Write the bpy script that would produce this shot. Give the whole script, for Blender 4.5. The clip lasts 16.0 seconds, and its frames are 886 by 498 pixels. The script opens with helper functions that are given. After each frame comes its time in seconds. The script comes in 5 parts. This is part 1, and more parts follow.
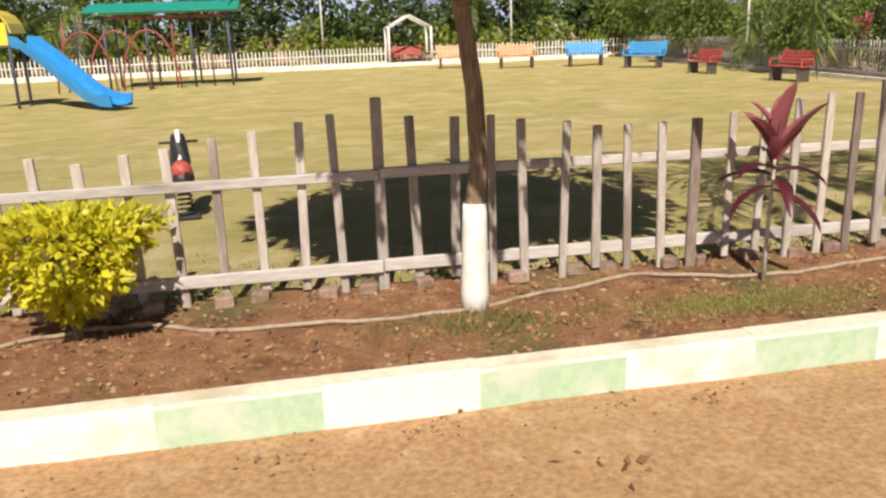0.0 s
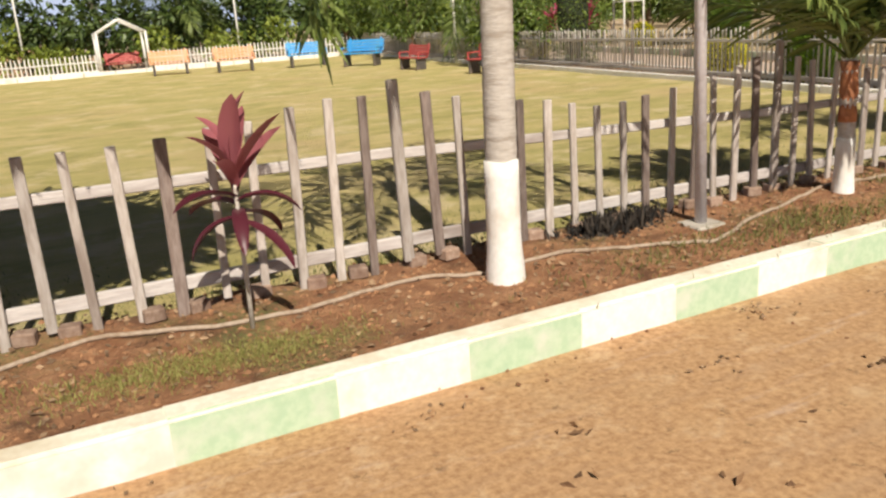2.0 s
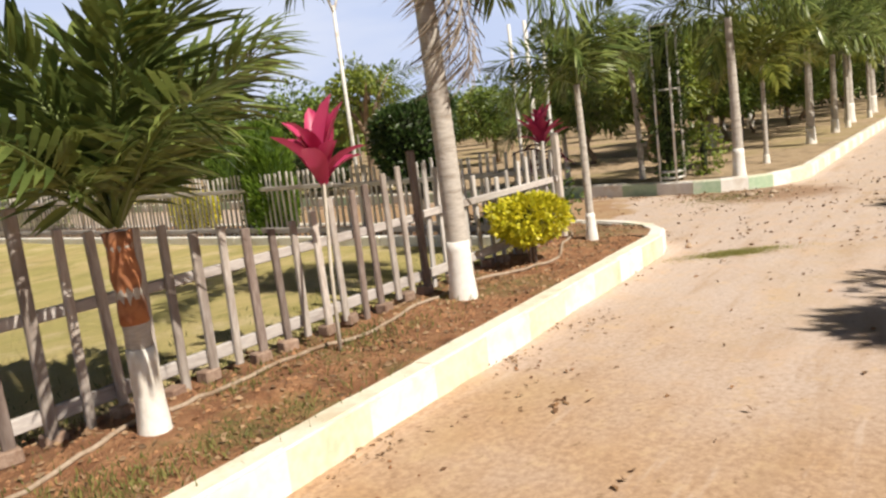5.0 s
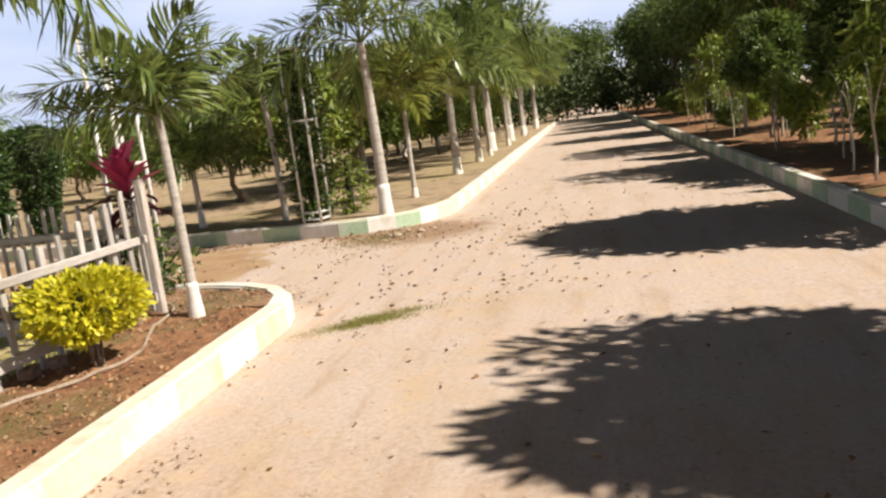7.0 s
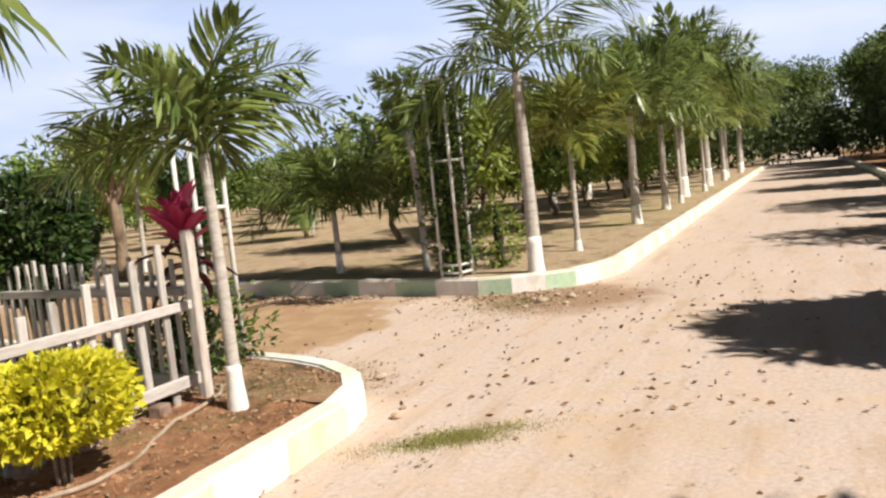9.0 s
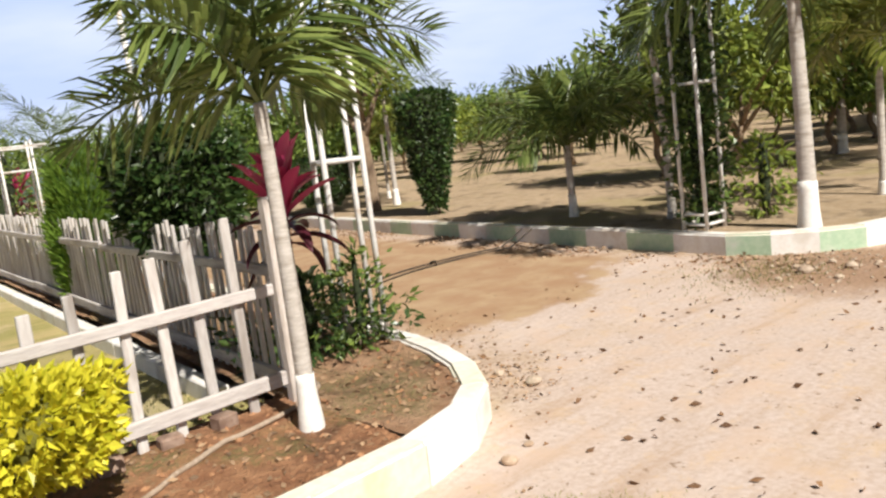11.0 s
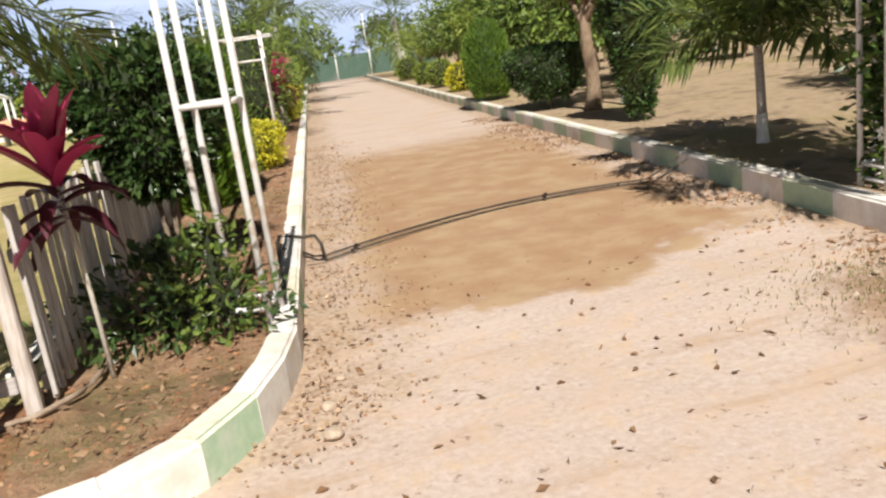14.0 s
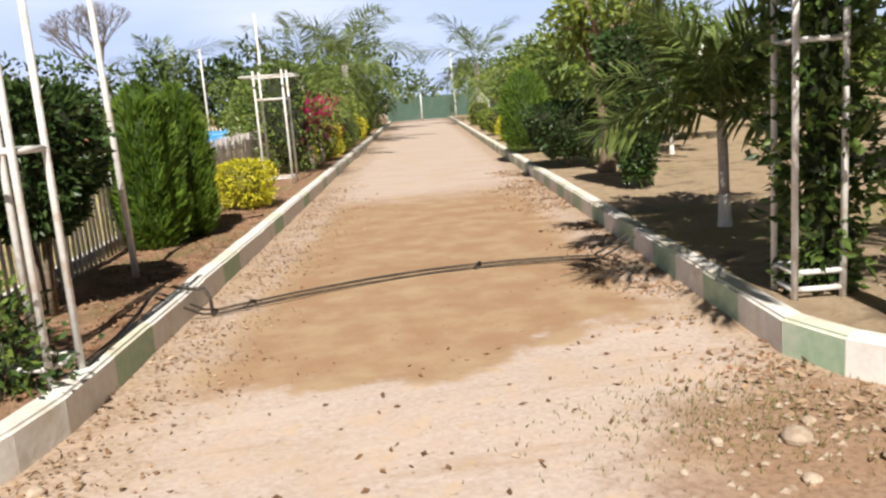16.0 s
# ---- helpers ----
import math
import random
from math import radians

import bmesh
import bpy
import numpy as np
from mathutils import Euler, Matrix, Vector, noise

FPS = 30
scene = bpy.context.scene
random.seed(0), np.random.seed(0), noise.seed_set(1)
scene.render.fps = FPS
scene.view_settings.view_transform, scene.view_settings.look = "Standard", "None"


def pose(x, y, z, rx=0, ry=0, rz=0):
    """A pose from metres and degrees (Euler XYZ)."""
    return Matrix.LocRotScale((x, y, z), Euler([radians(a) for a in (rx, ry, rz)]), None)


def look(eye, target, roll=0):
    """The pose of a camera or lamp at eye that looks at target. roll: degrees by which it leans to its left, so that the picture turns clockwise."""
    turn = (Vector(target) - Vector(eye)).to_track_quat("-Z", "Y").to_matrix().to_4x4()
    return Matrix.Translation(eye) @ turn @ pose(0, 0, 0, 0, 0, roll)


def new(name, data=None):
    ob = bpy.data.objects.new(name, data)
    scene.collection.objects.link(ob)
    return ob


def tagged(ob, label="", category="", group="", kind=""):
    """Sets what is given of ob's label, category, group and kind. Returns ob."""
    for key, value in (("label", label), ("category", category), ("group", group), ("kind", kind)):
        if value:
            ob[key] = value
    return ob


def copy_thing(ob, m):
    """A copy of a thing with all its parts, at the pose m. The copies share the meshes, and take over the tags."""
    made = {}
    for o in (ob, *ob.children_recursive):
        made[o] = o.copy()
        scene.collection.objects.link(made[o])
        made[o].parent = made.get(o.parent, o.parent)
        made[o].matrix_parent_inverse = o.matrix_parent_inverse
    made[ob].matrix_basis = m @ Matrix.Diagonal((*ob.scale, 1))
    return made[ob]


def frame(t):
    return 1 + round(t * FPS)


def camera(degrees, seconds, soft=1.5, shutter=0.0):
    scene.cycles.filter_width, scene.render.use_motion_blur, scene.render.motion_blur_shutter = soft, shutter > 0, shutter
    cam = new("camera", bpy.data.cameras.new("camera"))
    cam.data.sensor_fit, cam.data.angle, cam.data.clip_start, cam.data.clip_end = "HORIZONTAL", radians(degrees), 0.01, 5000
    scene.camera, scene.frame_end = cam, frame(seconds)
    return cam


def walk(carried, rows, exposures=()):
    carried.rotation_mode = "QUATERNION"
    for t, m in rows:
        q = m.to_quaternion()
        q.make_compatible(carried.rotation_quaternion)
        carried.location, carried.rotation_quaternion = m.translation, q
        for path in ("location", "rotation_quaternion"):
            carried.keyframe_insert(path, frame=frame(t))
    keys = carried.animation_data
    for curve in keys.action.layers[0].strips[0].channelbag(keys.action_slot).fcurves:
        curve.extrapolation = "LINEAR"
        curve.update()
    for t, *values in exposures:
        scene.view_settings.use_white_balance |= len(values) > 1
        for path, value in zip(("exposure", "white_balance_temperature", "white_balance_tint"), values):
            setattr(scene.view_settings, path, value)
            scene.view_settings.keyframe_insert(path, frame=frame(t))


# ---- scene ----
cam = camera(57.7, 16.0, soft=2.4)
PATH = [
    (0, (0.397, -0.119, 1.713), (0.728, 1.781, 1.186), -2.1),
    (0.5, (0.883, 0.01, 1.678), (1.294, 1.885, 1.117), -2.6),
    (1, (1.325, 0.151, 1.636), (1.877, 1.988, 1.069), -2.8),
    (1.5, (1.822, 0.226, 1.628), (2.548, 2.006, 1.077), -3.3),
    (2, (2.309, 0.217, 1.633), (3.137, 1.951, 1.078), -3.8),
    (2.5, (2.721, 0.377, 1.53), (3.746, 2.021, 1.035), -3.6),
    (3, (3.205, 0.395, 1.501), (4.352, 1.963, 1.026), -3.6),
    (3.5, (3.642, 0.437, 1.512), (4.92, 1.912, 1.076), -3.1),
    (3.7, (3.81, 0.484, 1.507), (5.17, 1.892, 1.092), -3.0),
    (5.8, (5.854, 1.034, 1.411), (7.63, 1.923, 1.176), -9.4),
    (6, (5.939, 0.995, 1.438), (7.762, 1.78, 1.193), -9.4),
    (6.5, (6.462, 1.038, 1.49), (8.378, 1.542, 1.211), -8.8),
    (7, (7.051, 1.042, 1.433), (8.987, 1.428, 1.113), -7.4),
    (7.5, (7.448, 0.972, 1.475), (9.39, 1.334, 1.164), -7.7),
    (8, (7.924, 0.958, 1.47), (9.862, 1.371, 1.203), -7.8),
    (8.5, (8.341, 0.916, 1.506), (10.248, 1.481, 1.29), -6.9),
    (9, (8.835, 0.946, 1.43), (10.646, 1.777, 1.255), -5.8),
    (9.5, (9.522, 0.942, 1.379), (11.174, 2.052, 1.186), -5.7),
    (10, (9.84, 0.962, 1.436), (11.388, 2.207, 1.205), -6.4),
    (12.5, (12.161, 0.869, 1.505), (13.072, 2.614, 1.154), -7.3),
    (13, (12.64, 0.804, 1.511), (13.37, 2.628, 1.135), -7.5),
    (13.5, (13.15, 0.777, 1.497), (13.801, 2.612, 1.041), -7.9),
    (14, (13.621, 0.793, 1.506), (14.166, 2.655, 1.02), -8.0),
    (14.5, (14.072, 0.774, 1.516), (14.48, 2.672, 1.036), -8.4),
    (15, (14.434, 0.846, 1.492), (14.762, 2.765, 1.034), -7.9),
    (15.5, (14.813, 0.851, 1.48), (15.058, 2.791, 1.059), -6.8),
    (16, (15.16, 0.846, 1.47), (15.506, 2.782, 1.105), -4.4),
]
walk(cam, [(t, look(eye, target, roll)) for t, eye, target, roll in PATH],
     [(0.0, 0.27, 6500, 10), (3.7, 0.24, 6500, 10), (5.8, 0.43, 6500, 10), (8.5, 0.46, 6400, 10), (10.0, 0.48, 6150, 10), (16.0, 0.48, 6100, 10)])


# ---- world, sun ----
SHADOW = Vector((0.17, 1.0, 0.0)).normalized()      # where shadows fall
SUN_UP = radians(45)
world = bpy.data.worlds.new("sky")
scene.world = world
world.use_nodes = True
wn, wl = world.node_tree.nodes, world.node_tree.links
sky = wn.new("ShaderNodeTexSky")
sky.sky_type, sky.sun_disc, sky.sun_elevation = "NISHITA", False, SUN_UP
sky.sun_rotation = math.atan2(-SHADOW.x, -SHADOW.y)
sky.air_density, sky.dust_density, sky.ozone_density = 1.0, 1.6, 1.0
wn["Background"].inputs["Strength"].default_value = 0.008
cloud_map = wn.new("ShaderNodeTexCoord")
cloud_scale = wn.new("ShaderNodeMapping")
cloud_scale.inputs["Scale"].default_value = (1.5, 1.5, 6)
clouds = wn.new("ShaderNodeTexNoise")
clouds.inputs["Scale"].default_value, clouds.inputs["Detail"].default_value = 2.2, 5
cloud_ramp = wn.new("ShaderNodeMapRange")
cloud_ramp.inputs[1].default_value, cloud_ramp.inputs[2].default_value, cloud_ramp.inputs[4].default_value = 0.42, 0.78, 0.9
cloud_mix = wn.new("ShaderNodeMix")
cloud_mix.data_type = "RGBA"
cloud_mix.inputs[6].default_value = (58.0, 67.0, 90.0, 1)
cloud_mix.inputs[7].default_value = (83.5, 86.0, 96.0, 1)
height = wn.new("ShaderNodeSeparateXYZ")
haze = wn.new("ShaderNodeMapRange")
haze.interpolation_type = "SMOOTHSTEP"
for socket, value in zip((1, 2, 3, 4), (0.2, 0.36, 1.0, 0.0)):
    haze.inputs[socket].default_value = value
dome = wn.new("ShaderNodeMix")
dome.data_type = "RGBA"
wl.new(cloud_map.outputs["Generated"], cloud_scale.inputs["Vector"])
wl.new(cloud_scale.outputs["Vector"], clouds.inputs["Vector"])
wl.new(clouds.outputs["Fac"], cloud_ramp.inputs[0])
wl.new(cloud_ramp.outputs[0], cloud_mix.inputs[0])
wl.new(cloud_map.outputs["Generated"], height.inputs[0])
wl.new(height.outputs["Z"], haze.inputs[0])
wl.new(haze.outputs[0], dome.inputs[0])
wl.new(sky.outputs["Color"], dome.inputs[6])
wl.new(cloud_mix.outputs[2], dome.inputs[7])
wl.new(dome.outputs[2], wn["Background"].inputs["Color"])

sun = new("sun", bpy.data.lights.new("sun", "SUN"))
sun.data.energy, sun.data.angle, sun.data.color = 5.0, radians(0.6), (1.0, 0.91, 0.78)
sun.matrix_world = look((-SHADOW.x * 30, -SHADOW.y * 30, 30 * math.tan(SUN_UP)), (0, 0, 0))


# ---- materials ----
def node_mat(name):
    m = bpy.data.materials.new(name)
    m.use_nodes = True
    nt = m.node_tree
    return m, nt.nodes, nt.links, nt.nodes["Principled BSDF"]


def noise_node(n, l, coord, scale, detail=4, rough=0.6):
    t = n.new("ShaderNodeTexNoise")
    t.inputs["Scale"].default_value, t.inputs["Detail"].default_value = scale, detail
    t.inputs["Roughness"].default_value = rough
    if coord is not None:
        l.new(coord, t.inputs["Vector"])
    return t.outputs["Fac"]


def ranged(n, l, value, lo, hi, to0=0.0, to1=1.0):
    r = n.new("ShaderNodeMapRange")
    r.interpolation_type = "SMOOTHSTEP"
    for k, v in zip((1, 2, 3, 4), (lo, hi, to0, to1)):
        r.inputs[k].default_value = v
    l.new(value, r.inputs[0])
    return r.outputs[0]


def mixed(n, l, fac, a, b):
    x = n.new("ShaderNodeMix")
    x.data_type = "RGBA"
    for v, k in ((fac, 0), (a, 6), (b, 7)):
        if isinstance(v, (tuple, list)):
            x.inputs[k].default_value = (*v, 1)
        elif isinstance(v, (int, float)):
            x.inputs[k].default_value = v
        else:
            l.new(v, x.inputs[k])
    return x.outputs[2]


def maths(n, l, op, a, b):
    x = n.new("ShaderNodeMath")
    x.operation = op
    for v, k in ((a, 0), (b, 1)):
        if isinstance(v, (int, float)):
            x.inputs[k].default_value = v
        else:
            l.new(v, x.inputs[k])
    return x.outputs[0]


def bumped(n, l, bsdf, height, strength, distance):
    b = n.new("ShaderNodeBump")
    b.inputs["Strength"].default_value, b.inputs["Distance"].default_value = strength, distance
    l.new(height, b.inputs["Height"])
    l.new(b.outputs["Normal"], bsdf.inputs["Normal"])


def rough_mat(name, c1, c2, c3, fine=30.0, coarse=2.0, rough=0.85, bump=0.5, dist=0.01, metal=0.0, vary=0.0, stretch=(1, 1, 1), fixed=False):
    """A weathered surface: two tones in a fine grain, a third in larger stains."""
    m, n, l, p = node_mat(name)
    tc = n.new("ShaderNodeTexCoord")
    mp = n.new("ShaderNodeMapping")
    mp.inputs["Scale"].default_value = stretch
    if fixed:
        geo = n.new("ShaderNodeNewGeometry")
        l.new(geo.outputs["Position"], mp.inputs["Vector"])
    else:
        l.new(tc.outputs["Object"], mp.inputs["Vector"])
    co = mp.outputs["Vector"]
    if vary:
        info = n.new("ShaderNodeObjectInfo")
        add = n.new("ShaderNodeVectorMath")
        add.operation = "ADD"
        sc = maths(n, l, "MULTIPLY", info.outputs["Random"], 37.0)
        comb = n.new("ShaderNodeCombineXYZ")
        for k in range(3):
            l.new(sc, comb.inputs[k])
        l.new(co, add.inputs[0])
        l.new(comb.outputs[0], add.inputs[1])
        co = add.outputs[0]
    f = noise_node(n, l, co, fine, 6)
    g = noise_node(n, l, co, coarse, 4)
    col = mixed(n, l, ranged(n, l, f, 0.35, 0.65), c1, c2)
    col = mixed(n, l, ranged(n, l, g, 0.48, 0.72), col, c3)
    if vary:
        hs = n.new("ShaderNodeHueSaturation")
        l.new(maths(n, l, "ADD", maths(n, l, "MULTIPLY", info.outputs["Random"], vary), 1 - vary / 2), hs.inputs["Value"])
        l.new(col, hs.inputs["Color"])
        col = hs.outputs[0]
    l.new(col, p.inputs["Base Color"])
    p.inputs["Roughness"].default_value, p.inputs["Metallic"].default_value = rough, metal
    bumped(n, l, p, f, bump, dist)
    return m


def leaf_mat(name, dark, light, gloss=0.5, through_light=0.25, vary=0.25):
    m, n, l, p = node_mat(name)
    geo = n.new("ShaderNodeNewGeometry")
    info = n.new("ShaderNodeObjectInfo")
    col = mixed(n, l, geo.outputs["Random Per Island"], dark, light)
    hs = n.new("ShaderNodeHueSaturation")
    l.new(maths(n, l, "ADD", maths(n, l, "MULTIPLY", info.outputs["Random"], vary), 1 - vary / 2), hs.inputs["Value"])
    l.new(col, hs.inputs["Color"])
    l.new(hs.outputs[0], p.inputs["Base Color"])
    p.inputs["Roughness"].default_value = gloss
    tr = n.new("ShaderNodeBsdfTranslucent")
    l.new(hs.outputs[0], tr.inputs["Color"])
    mx = n.new("ShaderNodeMixShader")
    mx.inputs[0].default_value = through_light
    l.new(p.outputs[0], mx.inputs[1])
    l.new(tr.outputs[0], mx.inputs[2])
    l.new(mx.outputs[0], n["Material Output"].inputs["Surface"])
    return m


def ground_mat():
    """Pale sandy track, browner before the junction, with a damp orange patch where the side track begins."""
    m, n, l, p = node_mat("sandy_track")
    tc = n.new("ShaderNodeTexCoord")
    co = tc.outputs["Object"]
    sep = n.new("ShaderNodeSeparateXYZ")
    l.new(co, sep.inputs[0])
    big, mid, fine = noise_node(n, l, co, 0.45, 4), noise_node(n, l, co, 2.6, 5), noise_node(n, l, co, 28, 6, 0.7)
    col = mixed(n, l, ranged(n, l, fine, 0.3, 0.7), (0.49, 0.38, 0.31), (0.61, 0.51, 0.455))
    col = mixed(n, l, ranged(n, l, mid, 0.45, 0.75), col, (0.58, 0.435, 0.335))
    brown = maths(n, l, "ADD", sep.outputs["X"], maths(n, l, "MULTIPLY", big, 6.0))
    col = mixed(n, l, ranged(n, l, brown, 9.5, 14.0, 0.92, 0.0), col, mixed(n, l, ranged(n, l, fine, 0.3, 0.7), (0.30, 0.155, 0.062), (0.52, 0.315, 0.145)))
    col = mixed(n, l, ranged(n, l, noise_node(n, l, co, 4.5, 6, 0.75), 0.52, 0.66, 0.0, 0.5), col, (0.62, 0.45, 0.28))
    # long scuffs left by wheels and feet
    lane = n.new("ShaderNodeMapping")
    lane.inputs["Scale"].default_value = (0.35, 2.2, 1)
    l.new(co, lane.inputs["Vector"])
    scuff = noise_node(n, l, lane.outputs[0], 1.6, 6, 0.7)
    col = mixed(n, l, ranged(n, l, scuff, 0.5, 0.68, 0.0, 0.45), col, (0.40, 0.26, 0.155))
    col = mixed(n, l, ranged(n, l, scuff, 0.32, 0.44, 0.35, 0.0), col, (0.66, 0.555, 0.485))
    col = mixed(n, l, ranged(n, l, noise_node(n, l, co, 0.8, 5, 0.65), 0.5, 0.68, 0.0, 0.35), col, (0.50, 0.355, 0.20))
    # damp patch
    ysh = maths(n, l, "ADD", sep.outputs["Y"], maths(n, l, "MULTIPLY", maths(n, l, "ADD", maths(n, l, "MULTIPLY", mid, 0.5), big), 2.2))
    a = ranged(n, l, ysh, 6.75, 7.05)
    b = ranged(n, l, ysh, 13.5, 16.5, 1.0, 0.0)
    xsh = maths(n, l, "SUBTRACT", sep.outputs["X"], maths(n, l, "MULTIPLY", sep.outputs["Y"], 0.165))
    xsh = maths(n, l, "ADD", xsh, maths(n, l, "MULTIPLY", mid, 0.8))
    c = maths(n, l, "MULTIPLY", ranged(n, l, xsh, 13.8, 14.2), ranged(n, l, xsh, 16.7, 17.1, 1.0, 0.0))
    damp = maths(n, l, "MULTIPLY", maths(n, l, "MULTIPLY", a, b), c)
    col = mixed(n, l, maths(n, l, "MULTIPLY", damp, 0.92), col, mixed(n, l, ranged(n, l, mid, 0.35, 0.7), (0.345, 0.20, 0.10), (0.43, 0.30, 0.17)))
    # trodden debris along the foot of both kerbs of the side track
    ragged = maths(n, l, "ADD", maths(n, l, "MULTIPLY", noise_node(n, l, co, 7.5, 5, 0.75), 1.1), maths(n, l, "MULTIPLY", mid, 0.5))
    foot_l = ranged(n, l, maths(n, l, "ADD", xsh, ragged), 14.35, 15.0, 1.0, 0.0)
    foot_r = ranged(n, l, maths(n, l, "SUBTRACT", xsh, ragged), 16.0, 16.5)
    side = maths(n, l, "MULTIPLY", maths(n, l, "MAXIMUM", foot_l, foot_r), maths(n, l, "MULTIPLY", ranged(n, l, sep.outputs["Y"], 3.5, 4.3), ranged(n, l, sep.outputs["X"], 13.2, 13.6)))
    col = mixed(n, l, maths(n, l, "MULTIPLY", side, 0.6), col, mixed(n, l, ranged(n, l, fine, 0.35, 0.65), (0.22, 0.13, 0.065), (0.46, 0.33, 0.20)))
    # dark trodden earth by the far kerb corner
    near = n.new("ShaderNodeVectorMath")
    near.operation = "DISTANCE"
    near.inputs[1].default_value = (17.3, 3.35, 0)
    l.new(co, near.inputs[0])
    rim = maths(n, l, "ADD", near.outputs["Value"], maths(n, l, "MULTIPLY", mid, 1.1))
    col = mixed(n, l, ranged(n, l, rim, 1.1, 1.75, 0.8, 0.0), col, mixed(n, l, ranged(n, l, fine, 0.35, 0.6), (0.20, 0.105, 0.05), (0.33, 0.19, 0.10)))
    # scuffed darker crumbs
    col = mixed(n, l, ranged(n, l, noise_node(n, l, co, 11, 5, 0.75), 0.60, 0.68, 0.0, 0.75), col, (0.20, 0.12, 0.06))
    l.new(col, p.inputs["Base Color"])
    p.inputs["Roughness"].default_value = 0.95
    bumped(n, l, p, maths(n, l, "ADD", fine, maths(n, l, "MULTIPLY", mid, 2.0)), 0.42, 0.009)
    return m


def soil_mat(name, c1, c2, green, amount, scale=1.1, straw=(0.46, 0.33, 0.19)):
    m, n, l, p = node_mat(name)
    tc = n.new("ShaderNodeTexCoord")
    co = tc.outputs["Object"]
    big, mid, fine = noise_node(n, l, co, scale, 4), noise_node(n, l, co, 6, 5), noise_node(n, l, co, 45, 6, 0.7)
    crumb = noise_node(n, l, co, 17, 5, 0.75)
    col = mixed(n, l, ranged(n, l, mid, 0.35, 0.68), c1, c2)
    col = mixed(n, l, ranged(n, l, noise_node(n, l, co, 2.3, 5, 0.65), 0.52, 0.66, 0.0, 0.75), col, tuple(v * 0.42 for v in c1))
    col = mixed(n, l, ranged(n, l, crumb, 0.56, 0.68, 0.0, 0.6), col, straw)
    col = mixed(n, l, ranged(n, l, fine, 0.5, 0.75, 0.0, 0.6), col, tuple(v * 0.4 for v in c1))
    g = maths(n, l, "MULTIPLY", ranged(n, l, big, 0.5, 0.64), ranged(n, l, fine, 0.35, 0.6))
    col = mixed(n, l, maths(n, l, "MULTIPLY", g, amount), col, green)
    l.new(col, p.inputs["Base Color"])
    p.inputs["Roughness"].default_value = 0.95
    bumped(n, l, p, maths(n, l, "ADD", fine, maths(n, l, "ADD", maths(n, l, "MULTIPLY", mid, 2.0), crumb)), 0.9, 0.03)
    return m


def lawn_mat():
    """Dry mown turf in straw and olive, streaked."""
    m, n, l, p = node_mat("dry_turf")
    tc = n.new("ShaderNodeTexCoord")
    co = tc.outputs["Object"]
    mp = n.new("ShaderNodeMapping")
    mp.inputs["Scale"].default_value = (0.55, 1.1, 1)
    mp.inputs["Rotation"].default_value = (0, 0, 0.12)
    l.new(co, mp.inputs["Vector"])
    streak, fine, big = noise_node(n, l, mp.outputs[0], 0.9, 6, 0.7), noise_node(n, l, co, 60, 5, 0.75), noise_node(n, l, co, 0.3, 3)
    col = mixed(n, l, ranged(n, l, streak, 0.35, 0.62), (0.68, 0.55, 0.245), (0.52, 0.455, 0.16))
    col = mixed(n, l, ranged(n, l, big, 0.5, 0.7, 0, 0.6), col, (0.62, 0.46, 0.23))
    col = mixed(n, l, ranged(n, l, fine, 0.5, 0.72, 0, 0.5), col, (0.24, 0.19, 0.07))
    col = mixed(n, l, ranged(n, l, noise_node(n, l, mp.outputs[0], 2.4, 5, 0.7), 0.50, 0.64, 0, 0.7), col, (0.38, 0.34, 0.10))
    col = mixed(n, l, ranged(n, l, noise_node(n, l, co, 1.1, 5, 0.7), 0.52, 0.66, 0, 0.65), col, (0.78, 0.64, 0.38))
    l.new(col, p.inputs["Base Color"])
    p.inputs["Roughness"].default_value = 0.9
    bumped(n, l, p, fine, 1.0, 0.03)
    return m


M_TRACK = ground_mat()
M_SOIL = soil_mat("red_soil", (0.29, 0.13, 0.06), (0.44, 0.23, 0.115), (0.15, 0.17, 0.05), 0.85)
M_SOILPALE = soil_mat("dusty_soil", (0.34, 0.185, 0.10), (0.50, 0.315, 0.19), (0.18, 0.18, 0.06), 0.7)
M_ORCHARD = soil_mat("dry_orchard_earth", (0.47, 0.34, 0.21), (0.55, 0.415, 0.275), (0.38, 0.32, 0.12), 0.8, 0.35)
M_LAWN = lawn_mat()
M_WHITE = rough_mat("limewash", (0.84, 0.82, 0.78), (0.77, 0.74, 0.69), (0.66, 0.60, 0.52), 22, 3, 0.9, 0.5, 0.006, fixed=True)
M_KTOP = rough_mat("kerb_cream_top", (0.82, 0.78, 0.66), (0.74, 0.69, 0.56), (0.62, 0.54, 0.40), 26, 3, 0.9, 0.6, 0.006, fixed=True)
M_KGREEN = rough_mat("kerb_mint_paint", (0.40, 0.55, 0.38), (0.48, 0.61, 0.44), (0.60, 0.63, 0.54), 20, 3, 0.85, 0.5, 0.006, fixed=True)
M_KFADE = rough_mat("kerb_faded_cream", (0.80, 0.72, 0.55), (0.72, 0.64, 0.48), (0.62, 0.52, 0.36), 20, 2.5, 0.9, 0.5, 0.006, fixed=True)
M_PALEWOOD = rough_mat("pale_weathered_timber", (0.50, 0.46, 0.43), (0.60, 0.57, 0.54), (0.34, 0.30, 0.27), 18, 2.5, 0.85, 0.8, 0.006, vary=0.4, stretch=(3, 3, 0.5))
